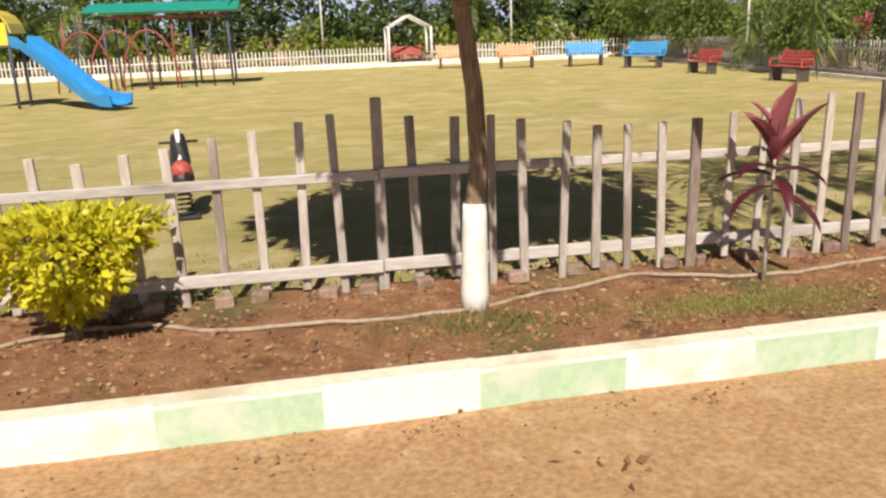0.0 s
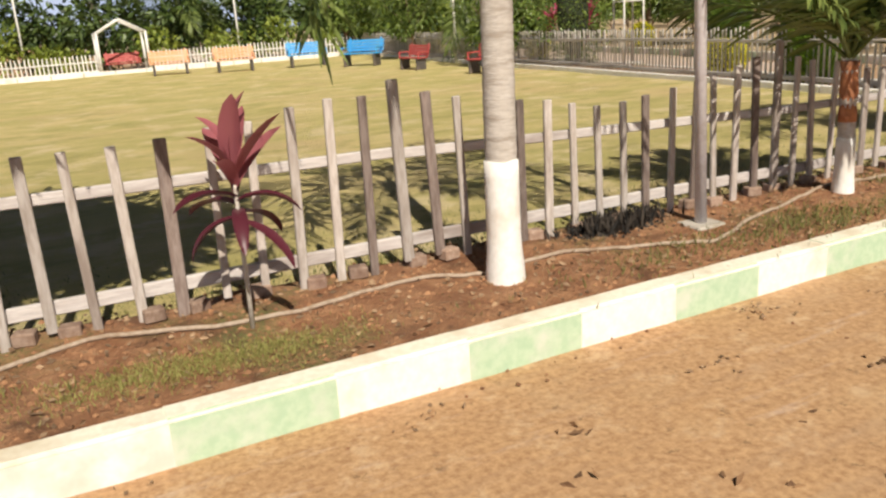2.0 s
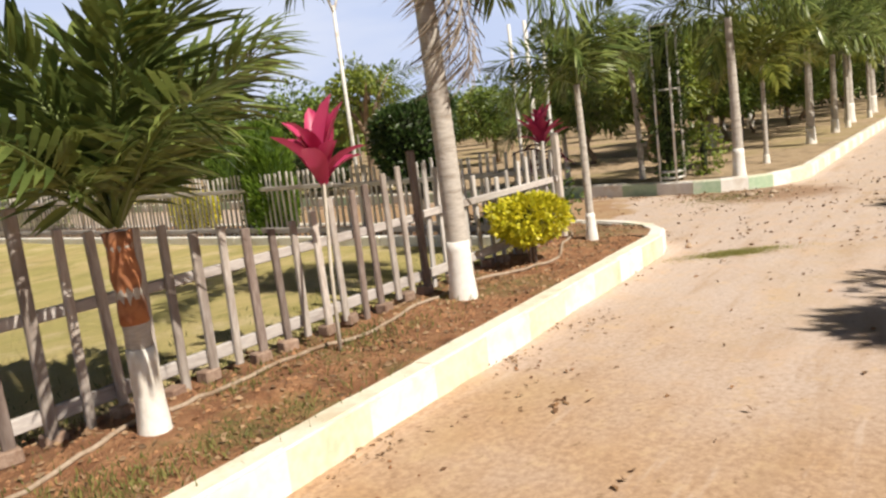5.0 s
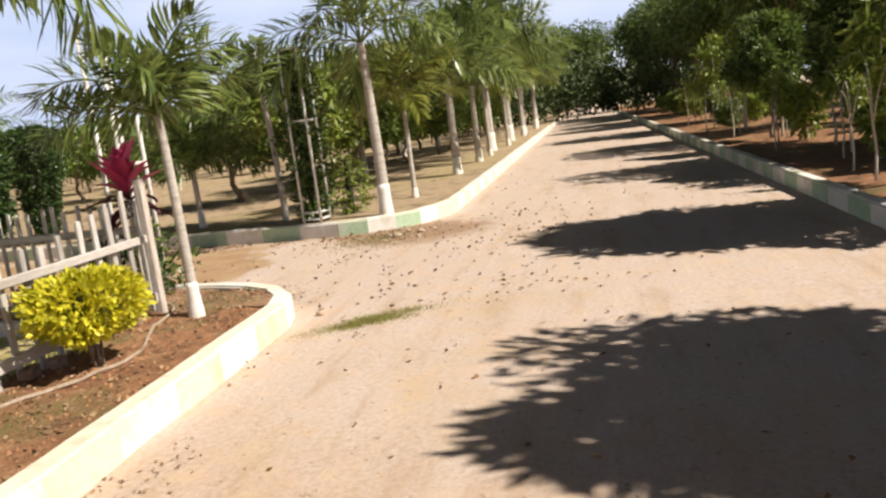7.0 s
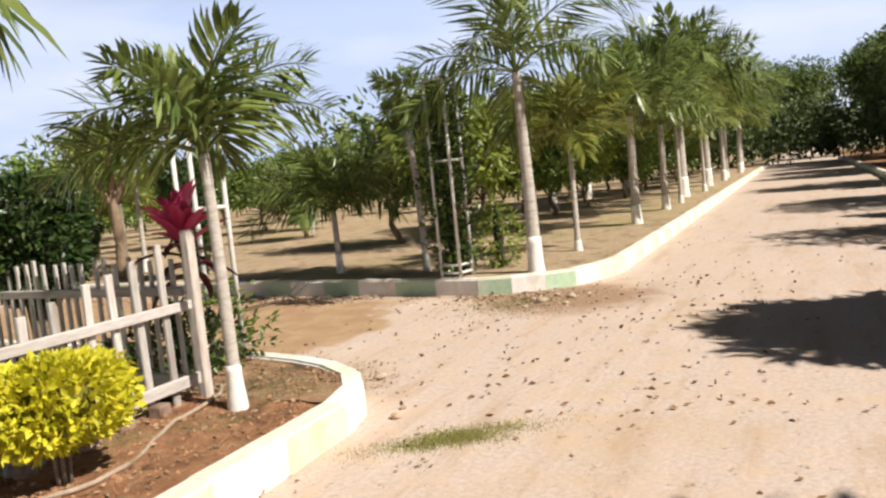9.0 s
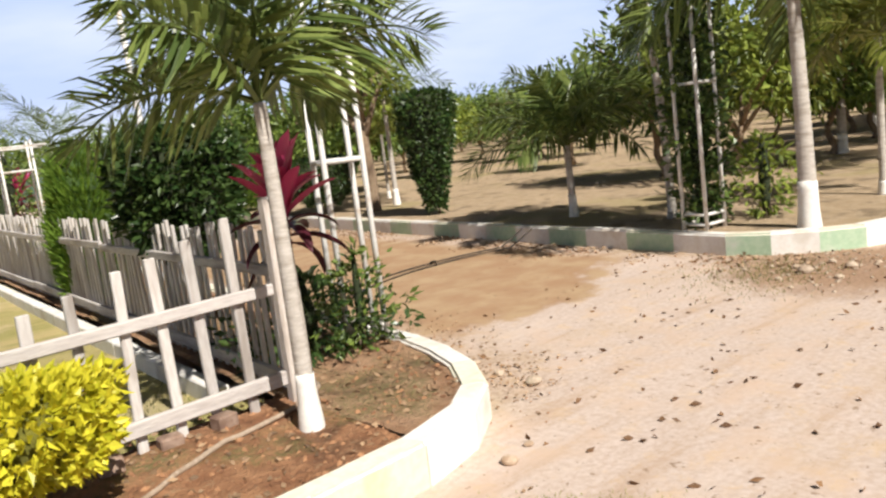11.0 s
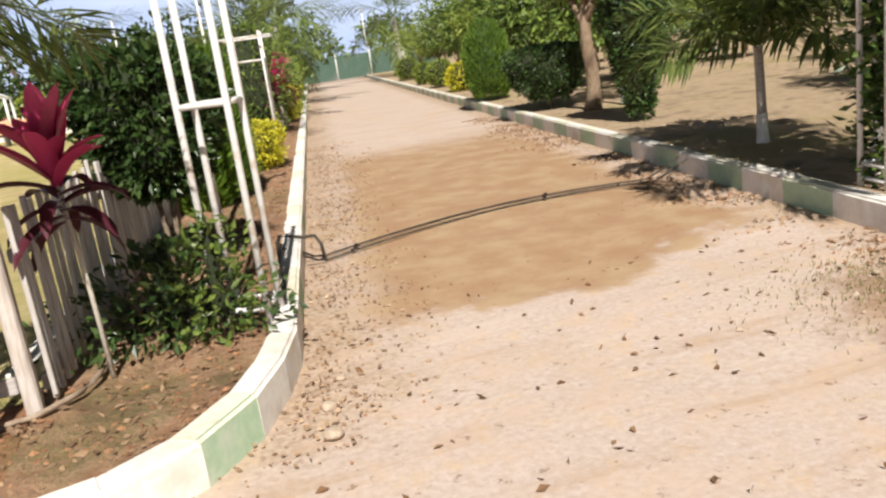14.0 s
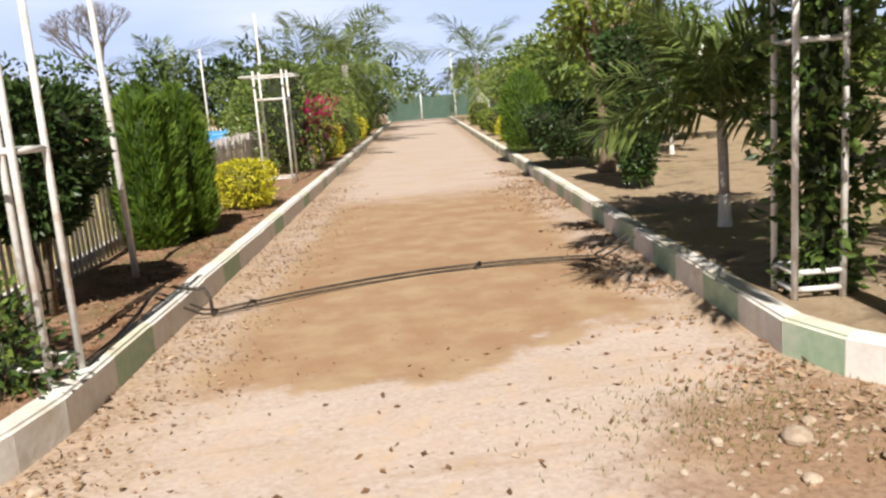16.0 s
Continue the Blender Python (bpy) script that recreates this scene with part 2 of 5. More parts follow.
M_WOODD = rough_mat("dark_weathered_timber", (0.17, 0.125, 0.105), (0.25, 0.20, 0.175), (0.10, 0.075, 0.065), 18, 2.5, 0.85, 0.8, 0.006, vary=0.4, stretch=(3, 3, 0.5))
M_BRICK = rough_mat("dusty_brick", (0.26, 0.17, 0.12), (0.36, 0.26, 0.2), (0.18, 0.11, 0.08), 30, 6, 0.95, 0.7, 0.006, vary=0.4)
M_CONC = rough_mat("kerb_concrete", (0.42, 0.38, 0.33), (0.5, 0.46, 0.4), (0.3, 0.26, 0.2), 30, 3)
M_WOOD = rough_mat("weathered_timber", (0.40, 0.345, 0.30), (0.52, 0.47, 0.43), (0.25, 0.20, 0.17), 18, 2.5, 0.85, 0.8, 0.006, vary=0.45, stretch=(3, 3, 0.5))
M_RAIL = rough_mat("weathered_rail", (0.45, 0.41, 0.39), (0.55, 0.51, 0.48), (0.28, 0.235, 0.21), 18, 2.0, 0.85, 0.8, 0.006, vary=0.2, stretch=(0.5, 3, 3))
M_FENCEW = rough_mat("whitewashed_timber", (0.76, 0.73, 0.69), (0.82, 0.80, 0.77), (0.6, 0.56, 0.5), 18, 2.0, 0.85, 0.6, 0.005, vary=0.25)
M_BARK = rough_mat("brown_bark", (0.22, 0.15, 0.095), (0.32, 0.24, 0.16), (0.12, 0.08, 0.055), 24, 5, 0.95, 1.0, 0.02, stretch=(2, 2, 0.5))
M_PALMTRUNK = rough_mat("grey_palm_trunk", (0.55, 0.51, 0.46), (0.45, 0.41, 0.365), (0.33, 0.285, 0.24), 20, 4, 0.9, 0.7, 0.01, stretch=(1, 1, 5))
M_HUSK = rough_mat("orange_leaf_base", (0.42, 0.17, 0.07), (0.30, 0.11, 0.05), (0.18, 0.08, 0.04), 20, 5, 0.8, 0.6, 0.01)
M_STEMW = rough_mat("pale_stem", (0.55, 0.50, 0.42), (0.62, 0.57, 0.5), (0.4, 0.34, 0.27), 30, 5)
M_METALW = rough_mat("white_painted_pipe", (0.78, 0.77, 0.75), (0.70, 0.69, 0.66), (0.55, 0.46, 0.38), 40, 6, 0.5, 0.2, 0.002)
M_GREYPOLE = rough_mat("grey_galvanised_pole", (0.58, 0.55, 0.57), (0.64, 0.62, 0.63), (0.46, 0.42, 0.41), 40, 6, 0.55, 0.2, 0.002, metal=0.1)
M_BLACKPIPE = rough_mat("black_poly_pipe", (0.03, 0.025, 0.02), (0.06, 0.05, 0.04), (0.12, 0.085, 0.055), 40, 8, 0.6)
M_HOSE = rough_mat("dusty_hose", (0.42, 0.33, 0.25), (0.34, 0.26, 0.19), (0.24, 0.16, 0.1), 40, 5, 0.7)
M_BLUE = rough_mat("sky_blue_paint", (0.055, 0.33, 0.72), (0.07, 0.38, 0.76), (0.10, 0.38, 0.68), 20, 3, 0.5, 0.2, 0.003)
M_RED = rough_mat("faded_red_paint", (0.42, 0.07, 0.065), (0.5, 0.10, 0.09), (0.34, 0.06, 0.05), 20, 3, 0.55, 0.2, 0.003)
M_ORANGE = rough_mat("faded_orange_paint", (0.78, 0.36, 0.17), (0.72, 0.40, 0.22), (0.66, 0.42, 0.28), 20, 3, 0.55, 0.2, 0.003)
M_DARKLEG = rough_mat("dark_bench_leg", (0.06, 0.05, 0.05), (0.09, 0.08, 0.07), (0.15, 0.12, 0.1), 20, 3, 0.6)
M_SLIDE = rough_mat("blue_slide_plastic", (0.03, 0.24, 0.62), (0.04, 0.29, 0.66), (0.06, 0.33, 0.66), 14, 2, 0.35, 0.1, 0.003)
M_YELLOW = rough_mat("yellow_plastic", (0.80, 0.62, 0.04), (0.84, 0.66, 0.06), (0.75, 0.58, 0.06), 14, 2, 0.4, 0.1, 0.003)
M_TEAL = rough_mat("teal_canopy_sheet", (0.015, 0.30, 0.24), (0.02, 0.36, 0.29), (0.03, 0.33, 0.27), 14, 2, 0.45, 0.1, 0.003)
M_PIPE_RED = rough_mat("red_pipe", (0.35, 0.08, 0.08), (0.30, 0.07, 0.07), (0.25, 0.1, 0.09), 20, 3, 0.5)
M_PIPE_DARK = rough_mat("dark_blue_pipe", (0.06, 0.07, 0.13), (0.08, 0.09, 0.15), (0.12, 0.11, 0.13), 20, 3, 0.5)
M_NET = rough_mat("green_shade_net", (0.06, 0.105, 0.08), (0.07, 0.125, 0.095), (0.11, 0.14, 0.12), 30, 1.5, 0.9)
M_BLACK = rough_mat("black_plastic", (0.02, 0.02, 0.02), (0.03, 0.03, 0.03), (0.05, 0.045, 0.04), 20, 3, 0.45)
M_STONE = rough_mat("pale_stone", (0.44, 0.34, 0.25), (0.54, 0.44, 0.34), (0.33, 0.22, 0.14), 25, 5, 0.9, 0.8, 0.01, vary=0.3)
M_HILL = rough_mat("scrub_hill", (0.16, 0.17, 0.12), (0.22, 0.21, 0.16), (0.13, 0.15, 0.12), 0.2, 0.03, 1.0, 0.2, 0.5)
M_DEADLEAF = leaf_mat("dry_leaf", (0.13, 0.08, 0.045), (0.42, 0.28, 0.165), 0.85, 0.05)
M_TRODDEN = leaf_mat("trodden_leaf", (0.10, 0.05, 0.025), (0.30, 0.17, 0.08), 0.9, 0.0)
M_CHIP = leaf_mat("pale_chip", (0.20, 0.115, 0.06), (0.52, 0.37, 0.24), 0.9, 0.0)
M_CLOD = leaf_mat("earth_crumb", (0.17, 0.08, 0.04), (0.38, 0.20, 0.10), 0.95, 0.0)
M_GREENGRASS = leaf_mat("low_green_grass", (0.20, 0.20, 0.05), (0.43, 0.42, 0.14), 0.7, 0.3)
M_GRASS = leaf_mat("sparse_grass", (0.10, 0.12, 0.03), (0.26, 0.24, 0.07), 0.7, 0.25)
M_PALM = leaf_mat("palm_leaflet", (0.07, 0.11, 0.03), (0.26, 0.32, 0.09), 0.32, 0.32)
M_PALMY = leaf_mat("yellowing_palm_leaflet", (0.11, 0.14, 0.025), (0.28, 0.29, 0.06), 0.4, 0.3)
M_PALMDRY = leaf_mat("dry_palm_leaflet", (0.27, 0.22, 0.17), (0.48, 0.42, 0.35), 0.8, 0.2)
M_LEAF = leaf_mat("mango_leaf", (0.04, 0.08, 0.014), (0.23, 0.31, 0.06), 0.42, 0.25)
M_STREETLEAF = leaf_mat("thick_tree_leaf", (0.025, 0.055, 0.012), (0.12, 0.18, 0.035), 0.4, 0.05)
M_LEAFD = leaf_mat("dark_tree_leaf", (0.03, 0.06, 0.014), (0.23, 0.31, 0.078), 0.38, 0.4)
M_LEAFY = leaf_mat("light_green_leaf", (0.12, 0.18, 0.025), (0.35, 0.41, 0.07), 0.45, 0.3)
M_HEDGE = leaf_mat("hedge_leaf", (0.02, 0.05, 0.012), (0.075, 0.12, 0.03), 0.35, 0.15)
M_CYPRESS = leaf_mat("cypress_spray", (0.06, 0.125, 0.01), (0.18, 0.28, 0.03), 0.6, 0.25)
M_GOLD = leaf_mat("golden_leaf", (0.40, 0.40, 0.015), (0.82, 0.74, 0.05), 0.45, 0.3, 0.1)
M_CHAR = leaf_mat("charred_leaf", (0.010, 0.009, 0.008), (0.05, 0.038, 0.028), 0.9, 0.0)
M_WOODLAND = leaf_mat("woodland_leaf", (0.015, 0.035, 0.008), (0.10, 0.15, 0.03), 0.5, 0.1)
M_MAGENTA = leaf_mat("magenta_leaf", (0.34, 0.018, 0.075), (0.74, 0.09, 0.24), 0.4, 0.3)
M_PINK = leaf_mat("dusky_pink_leaf", (0.20, 0.04, 0.055), (0.50, 0.18, 0.20), 0.4, 0.3)
M_MAROON = leaf_mat("maroon_leaf", (0.05, 0.012, 0.02), (0.13, 0.025, 0.04), 0.4, 0.2)
# near-black colour of the bush shells: shade among the leaves, painted in
M_CORE = rough_mat("painted_bush_shade", (0.018, 0.028, 0.010), (0.03, 0.04, 0.014), (0.03, 0.03, 0.016), 20, 3, 0.95)
# gold and cypress hues darkened so the shells carry painted inner shade
M_GOLDCORE = rough_mat("painted_gold_shade", (0.10, 0.10, 0.012), (0.20, 0.19, 0.02), (0.05, 0.055, 0.012), 26, 6, 0.9)
M_CYPCORE = rough_mat("painted_cypress_shade", (0.03, 0.06, 0.01), (0.05, 0.09, 0.015), (0.02, 0.035, 0.008), 30, 6, 0.95)
M_TWIG = rough_mat("grey_brown_twig", (0.16, 0.12, 0.085), (0.24, 0.19, 0.14), (0.1, 0.075, 0.05), 30, 5, 0.95)


# ---- mesh helpers ----
def mesh_of(name, verts, faces, *mats):
    me = bpy.data.meshes.new(name)
    me.from_pydata([tuple(v) for v in verts], [], faces)
    for m in mats:
        me.materials.append(m)
    me.update()
    return me


def smooth(me):
    me.polygons.foreach_set("use_smooth", [True] * len(me.polygons))
    return me


def bm_mesh(name, bm, *mats):
    me = bpy.data.meshes.new(name)
    bm.to_mesh(me)
    bm.free()
    for m in mats:
        me.materials.append(m)
    return me


def thing(name, at, label, category, group="", turn=0.0, kind=""):
    ob = new(name)
    ob.empty_display_size = 0.1
    ob.matrix_basis = pose(*at, 0, 0, turn)
    return tagged(ob, label, category, group, kind)


def part(name, me, parent, m=None, label=""):
    ob = new(name, me)
    ob.parent = parent
    if m is not None:
        ob.matrix_basis = m
    return tagged(ob, label) if label else ob


def tube(points, radii, sides=8, cap=True):
    """Vertices and faces of a tapered tube along points."""
    pts = [Vector(p) for p in points]
    rr = radii if isinstance(radii, (list, tuple)) else [radii] * len(pts)
    verts, faces = [], []
    for i, p in enumerate(pts):
        d = (pts[min(i + 1, len(pts) - 1)] - pts[max(i - 1, 0)]).normalized()
        a = d.cross(Vector((0, 1, 0) if abs(d.y) < 0.9 else (1, 0, 0))).normalized()
        b = d.cross(a)
        for k in range(sides):
            w = 2 * math.pi * k / sides
            verts.append(p + (a * math.cos(w) + b * math.sin(w)) * rr[i])
    for i in range(len(pts) - 1):
        for k in range(sides):
            a, b = i * sides + k, i * sides + (k + 1) % sides
            faces.append((a, b, b + sides, a + sides))
    if cap:
        faces.append(tuple(range(sides - 1, -1, -1)))
        faces.append(tuple(range((len(pts) - 1) * sides, len(pts) * sides)))
    return verts, faces


def tube_mesh(name, points, radii, mat, sides=8):
    return smooth(mesh_of(name, *tube(points, radii, sides), mat))


def joined(*pieces):
    verts, faces = [], []
    for v, f in pieces:
        o = len(verts)
        verts += list(v)
        faces += [tuple(i + o for i in q) for q in f]
    return verts, faces


def bevelled_box(sx, sy, sz, bevel=0.006, base=True):
    bm = bmesh.new()
    bmesh.ops.create_cube(bm, size=1)
    for v in bm.verts:
        v.co = (v.co.x * sx, v.co.y * sy, v.co.z * sz + (sz / 2 if base else 0))
    bmesh.ops.bevel(bm, geom=list(bm.edges), offset=bevel, segments=1, affect="EDGES")
    return bm


def box_mesh(name, sx, sy, sz, mat, bevel=0.006, base=True):
    return bm_mesh(name, bevelled_box(sx, sy, sz, bevel, base), mat)


def sheet(name, us, vs, place, mat):
    """A sheet over a grid of u and v; place(u, v) gives each vertex."""
    nv = len(vs)
    verts = [place(u, v) for u in us for v in vs]
    faces = [(i * nv + j, (i + 1) * nv + j, (i + 1) * nv + j + 1, i * nv + j + 1) for i in range(len(us) - 1) for j in range(nv - 1)]
    return smooth(mesh_of(name, verts, faces, mat))


def steps(lo, hi, step):
    n = max(1, round((hi - lo) / step))
    return [lo + (hi - lo) * i / n for i in range(n + 1)]


def bump_at(x, y, s, a):
    return a * noise.noise((x * s, y * s, 3.1))


def leaf_cloud(name, rng, centres, outward, length, width, mat, spread=0.8, droop=0.2):
    """Many small folded leaves, each of four corners, at the centres, turned about the outward directions."""
    c, o = np.asarray(centres), np.asarray(outward)
    k = len(c)
    d = o + rng.normal(0, spread, (k, 3)) + (0, 0, -droop)
    d /= np.linalg.norm(d, axis=1)[:, None]
    side = np.cross(d, rng.normal(0, 1, (k, 3)))
    side /= np.linalg.norm(side, axis=1)[:, None] + 1e-9
    nrm = np.cross(d, side)
    ll = length * rng.uniform(0.55, 1.35, k)[:, None]
    ww = width * rng.uniform(0.7, 1.2, k)[:, None] / 2
    mid = c + d * ll * 0.45
    verts = np.stack([c, mid + side * ww + nrm * ww * 0.35, c + d * ll, mid - side * ww + nrm * ww * 0.35], 1).reshape(-1, 3)
    idx = np.arange(k) * 4
    faces = np.stack([np.stack([idx, idx + 1, idx + 2], 1), np.stack([idx, idx + 2, idx + 3], 1)], 1).reshape(-1, 3)
    me = bpy.data.meshes.new(name)
    me.from_pydata(verts.tolist(), [], faces.tolist())
    me.materials.append(mat)
    me.update()
    return me


def ball_points(rng, k, shell=0.55):
    v = rng.normal(0, 1, (k, 3))
    v /= np.linalg.norm(v, axis=1)[:, None]
    r = rng.uniform(shell, 1.0, k)[:, None] ** 0.7
    return v * r, v


def clumped(rng, k, clumps, radius, centre, size, flat=1.0):
    """Points in clumps spread over an ellipsoid: an uneven crown with gaps."""
    cc, cv = ball_points(rng, clumps, 0.35)
    cc = cc * np.asarray(size) + np.asarray(centre)
    which = rng.integers(0, clumps, k)
    p, v = ball_points(rng, k, 0.4)
    rad = radius * rng.uniform(0.7, 1.3, clumps)[which][:, None]
    return cc[which] + p * rad * (1, 1, flat), v + 0.3 * cv[which]


# ---- plan ----
def kerb_a(x):
    return 3.2 + 0.0197 * max(0.0, x)


def kerb_bl(y):
    return 13.96 + 0.157 * (y - 4.85)


def kerb_br(y):
    return 17.62 + 0.169 * (y - 4.57)


def fence_b(y):
    return 12.76 + 0.115 * (y - 4.5)


CORNER_NEAR = [(12.71, 3.45), (13.0, 3.5), (13.27, 3.62), (13.5, 3.82), (13.69, 4.1), (13.84, 4.44), (13.96, 4.85)]
CORNER_FAR = [(17.62, 4.57), (17.68, 4.2), (17.86, 3.84), (18.2, 3.46), (18.7, 3.25), (19.3, 3.15)]
BED, LAWN, ORCH = 0.20, 0.14, 0.14


def along(line, x=None, y=None):
    """Where a polyline stands at a given x or y."""
    k = 0 if y is None else 1
    val = x if y is None else y
    for a, b in zip(line, line[1:]):
        lo, hi = sorted((a[k], b[k]))
        if lo <= val <= hi and hi > lo:
            f = (val - a[k]) / (b[k] - a[k])
            return a[1 - k] + (b[1 - k] - a[1 - k]) * f
    return line[-1][1 - k]


# ---- ground ----
gx = [-1500, -600, -250, -100, -50, -25, -12] + steps(-5, 26, 0.16) + steps(27, 60, 1.0) + [70, 90, 130, 250, 600, 1500]
gy = [-1500, -600, -250, -100, -50, -20, -8] + steps(-2.4, 14, 0.16) + steps(15, 45, 1.0) + [55, 80, 130, 250, 600, 1500]


def ground_at(x, y):
    z = 0.0
    if -6 < x < 60 and -6 < y < 45:
        z = bump_at(x, y, 0.9, 0.012) + bump_at(x, y, 4.0, 0.008)
    return x, y, z - 0.004


tagged(new("ground", sheet("ground", gx, gy, ground_at, M_TRACK)), "sandy unpaved track between painted kerbs", "ground", kind="structure")


def bed_z(x, y, base, a=0.034):
    return base + 0.09 * math.exp(-((x - 7.95) / 0.25) ** 2 - ((y - 3.92) / 0.16) ** 2) + 0.05 * math.exp(-((x - 7.4) / 0.3) ** 2 - ((y - 4.05) / 0.25) ** 2) + bump_at(x, y, 1.7, a) + bump_at(x, y, 7.0, a * 0.5)


us, vs = steps(-9, 12.74, 0.09), [i / 16 for i in range(17)]
tagged(new("planting_bed_1", sheet("planting_bed_1", us, vs, lambda x, v: (x, (y := kerb_a(x) + 0.1 + v * (4.62 - kerb_a(x) - 0.1)), bed_z(x, y, BED - 0.03 + 0.04 * v)), M_SOIL)),
       "bare red soil bed with sparse grass beside the kerb", "soil", kind="structure")


def bed_b_right(y):
    return along(CORNER_NEAR, y=y) - 0.08 if y < 4.85 else kerb_bl(y) - 0.08


us = steps(3.5, 12, 0.1) + steps(12.5, 70, 0.6)
tagged(new("planting_bed_2", sheet("planting_bed_2", us, vs, lambda y, v: ((x := (lo := 12.74 if y < 4.62 else fence_b(y) - 0.04) + v * (max(bed_b_right(y), lo + 0.02) - lo)), y, bed_z(x, y, BED - 0.01 - 0.02 * v)), M_SOILPALE)),
       "bare red soil bed along the side track", "soil", kind="structure")
us, vs2 = steps(4.62, 12, 0.15) + steps(12.5, 39.5, 0.5), [i / 60 for i in range(61)]
tagged(new("lawn", sheet("lawn", us, vs2, lambda y, v: ((x := -16 + v * (fence_b(y) - 0.05 + 16)), y, LAWN + bump_at(x, y, 0.5, 0.03)), M_LAWN)),
       "dry yellow-green park lawn", "lawn", kind="structure")


def orch_left(y):
    return along(CORNER_FAR, y=y) + 0.1 if y < 4.57 else kerb_br(y) + 0.1


us, vs3 = steps(3.35, 10, 0.2) + steps(11, 60, 1.0) + [80, 120, 200], [(i / 60) ** 2 for i in range(61)]
tagged(new("orchard_ground", sheet("orchard_ground", us, vs3, lambda y, v: ((x := (lo := (orch_left(y) if y > 3.4 else 19.3)) + v * (220 - lo)), y, ORCH + 0.04 + bump_at(x, y, 0.4, 0.04))
                                                               , M_ORCHARD)), "dry tan orchard earth with thin grass", "soil", kind="structure")
us = steps(-10, 30, 0.3) + steps(31, 110, 1.5)
tagged(new("planting_bed_3", sheet("planting_bed_3", us, vs, lambda x, v: (x, (y := -1.5 - v * v * 45), bed_z(x, y, 0.16)), M_SOIL)),
       "red soil verge under roadside trees", "soil", kind="structure")


# ---- trees and plants ----
def frond_mesh(name, rng, length, leaflets, leaf_len, droop, mat, rise=0.0, plume=0.25, width=0.03, fall=0.4):
    """A feather leaf along +x: a bending midrib with blades on both sides."""
    pts, ang = [Vector((0, 0, 0))], rise
    n = 12
    for i in range(n):
        ang -= droop / n * (0.5 + i / n)
        pts.append(pts[-1] + Vector((math.cos(ang), 0, math.sin(ang))) * length / n)
    rib = tube(pts, [0.016 * (1 - 0.85 * i / n) for i in range(n + 1)], 4)
    verts, faces = [list(rib[0]), list(rib[1])]
    for i in range(leaflets):
        s = 0.14 + 0.86 * i / leaflets
        f = s * n
        k = min(int(f), n - 1)
        p = pts[k].lerp(pts[k + 1], f - k)
        fwd = (pts[k + 1] - pts[k]).normalized()
        up = Vector((-fwd.z, 0, fwd.x))
        size = leaf_len * (0.45 + 1.1 * math.sin(math.pi * min(1, s * 0.9 + 0.08)) * 0.6) * rng.uniform(0.85, 1.15)
        for sd in (1, -1):
            d = (Vector((0, sd, 0)) * (0.95 - 0.35 * s) + fwd * (0.5 + 0.45 * s) + up * rng.uniform(-plume, plume) * 2.2).normalized()
            sag = size * rng.uniform(0.5, 1.3) * fall
            m1 = p + d * size * 0.38 + Vector((0, 0, -0.06 * sag))
            m2 = p + d * size * 0.72 + Vector((0, 0, -0.3 * sag))
            tip = p + d * size * 0.95 + Vector((0, 0, -0.75 * sag))
            side = d.cross(up).normalized() * width * 0.5
            o = len(verts)
            verts += [p, m1 + side, m1 - side + up * 0.004, m2 + side * 0.85, m2 - side * 0.85 + up * 0.003, tip]
            faces += [(o, o + 1, o + 2), (o + 1, o + 3, o + 4, o + 2), (o + 3, o + 5, o + 4)]
    return mesh_of(name, verts, faces, mat)


def trunk_mesh(name, height, r0, r1, mat, lean=(0.0, 0.0), ring=0.09, swell=0.0, start=0.0, sides=14, ridge=0.03):
    pts, rad = [], []
    n = max(4, int((height - start) / (ring / 3)))
    for i in range(n + 1):
        z = start + (height - start) * i / n
        f = z / height
        r = r0 + (r1 - r0) * f + swell * math.exp(-(z / 0.12) ** 2)
        r *= 1 + (ridge if i % 3 == 0 else 0)
        pts.append((lean[0] * f * f, lean[1] * f * f, z))
        rad.append(r)
    return tube_mesh(name, pts, rad, mat, sides)


def band_mesh(name, top, r0, r1, height, lean, rng, swell):
    """Limewash round the foot of a trunk, with an uneven upper edge."""
    sides, pts = 16, []
    verts, faces = [], []
    rows = 7
    for i in range(rows + 1):
        for k in range(sides):
            z = top * i / rows - 0.03
            if i == rows:
                z += rng.uniform(-0.012, 0.012)
            f = max(z, 0) / height
            r = (r0 + (r1 - r0) * f + swell * math.exp(-(max(z, 0) / 0.12) ** 2)) * 1.05 + 0.004
            w = 2 * math.pi * k / sides
            verts.append((lean[0] * f * f + r * math.cos(w), lean[1] * f * f + r * math.sin(w), z))
    for i in range(rows):
        for k in range(sides):
            a, b = i * sides + k, i * sides + (k + 1) % sides
            faces.append((a, b, b + sides, a + sides))
    faces.append(tuple(range(rows * sides, rows * sides + sides)))
    return smooth(mesh_of(name, verts, faces, M_WHITE))


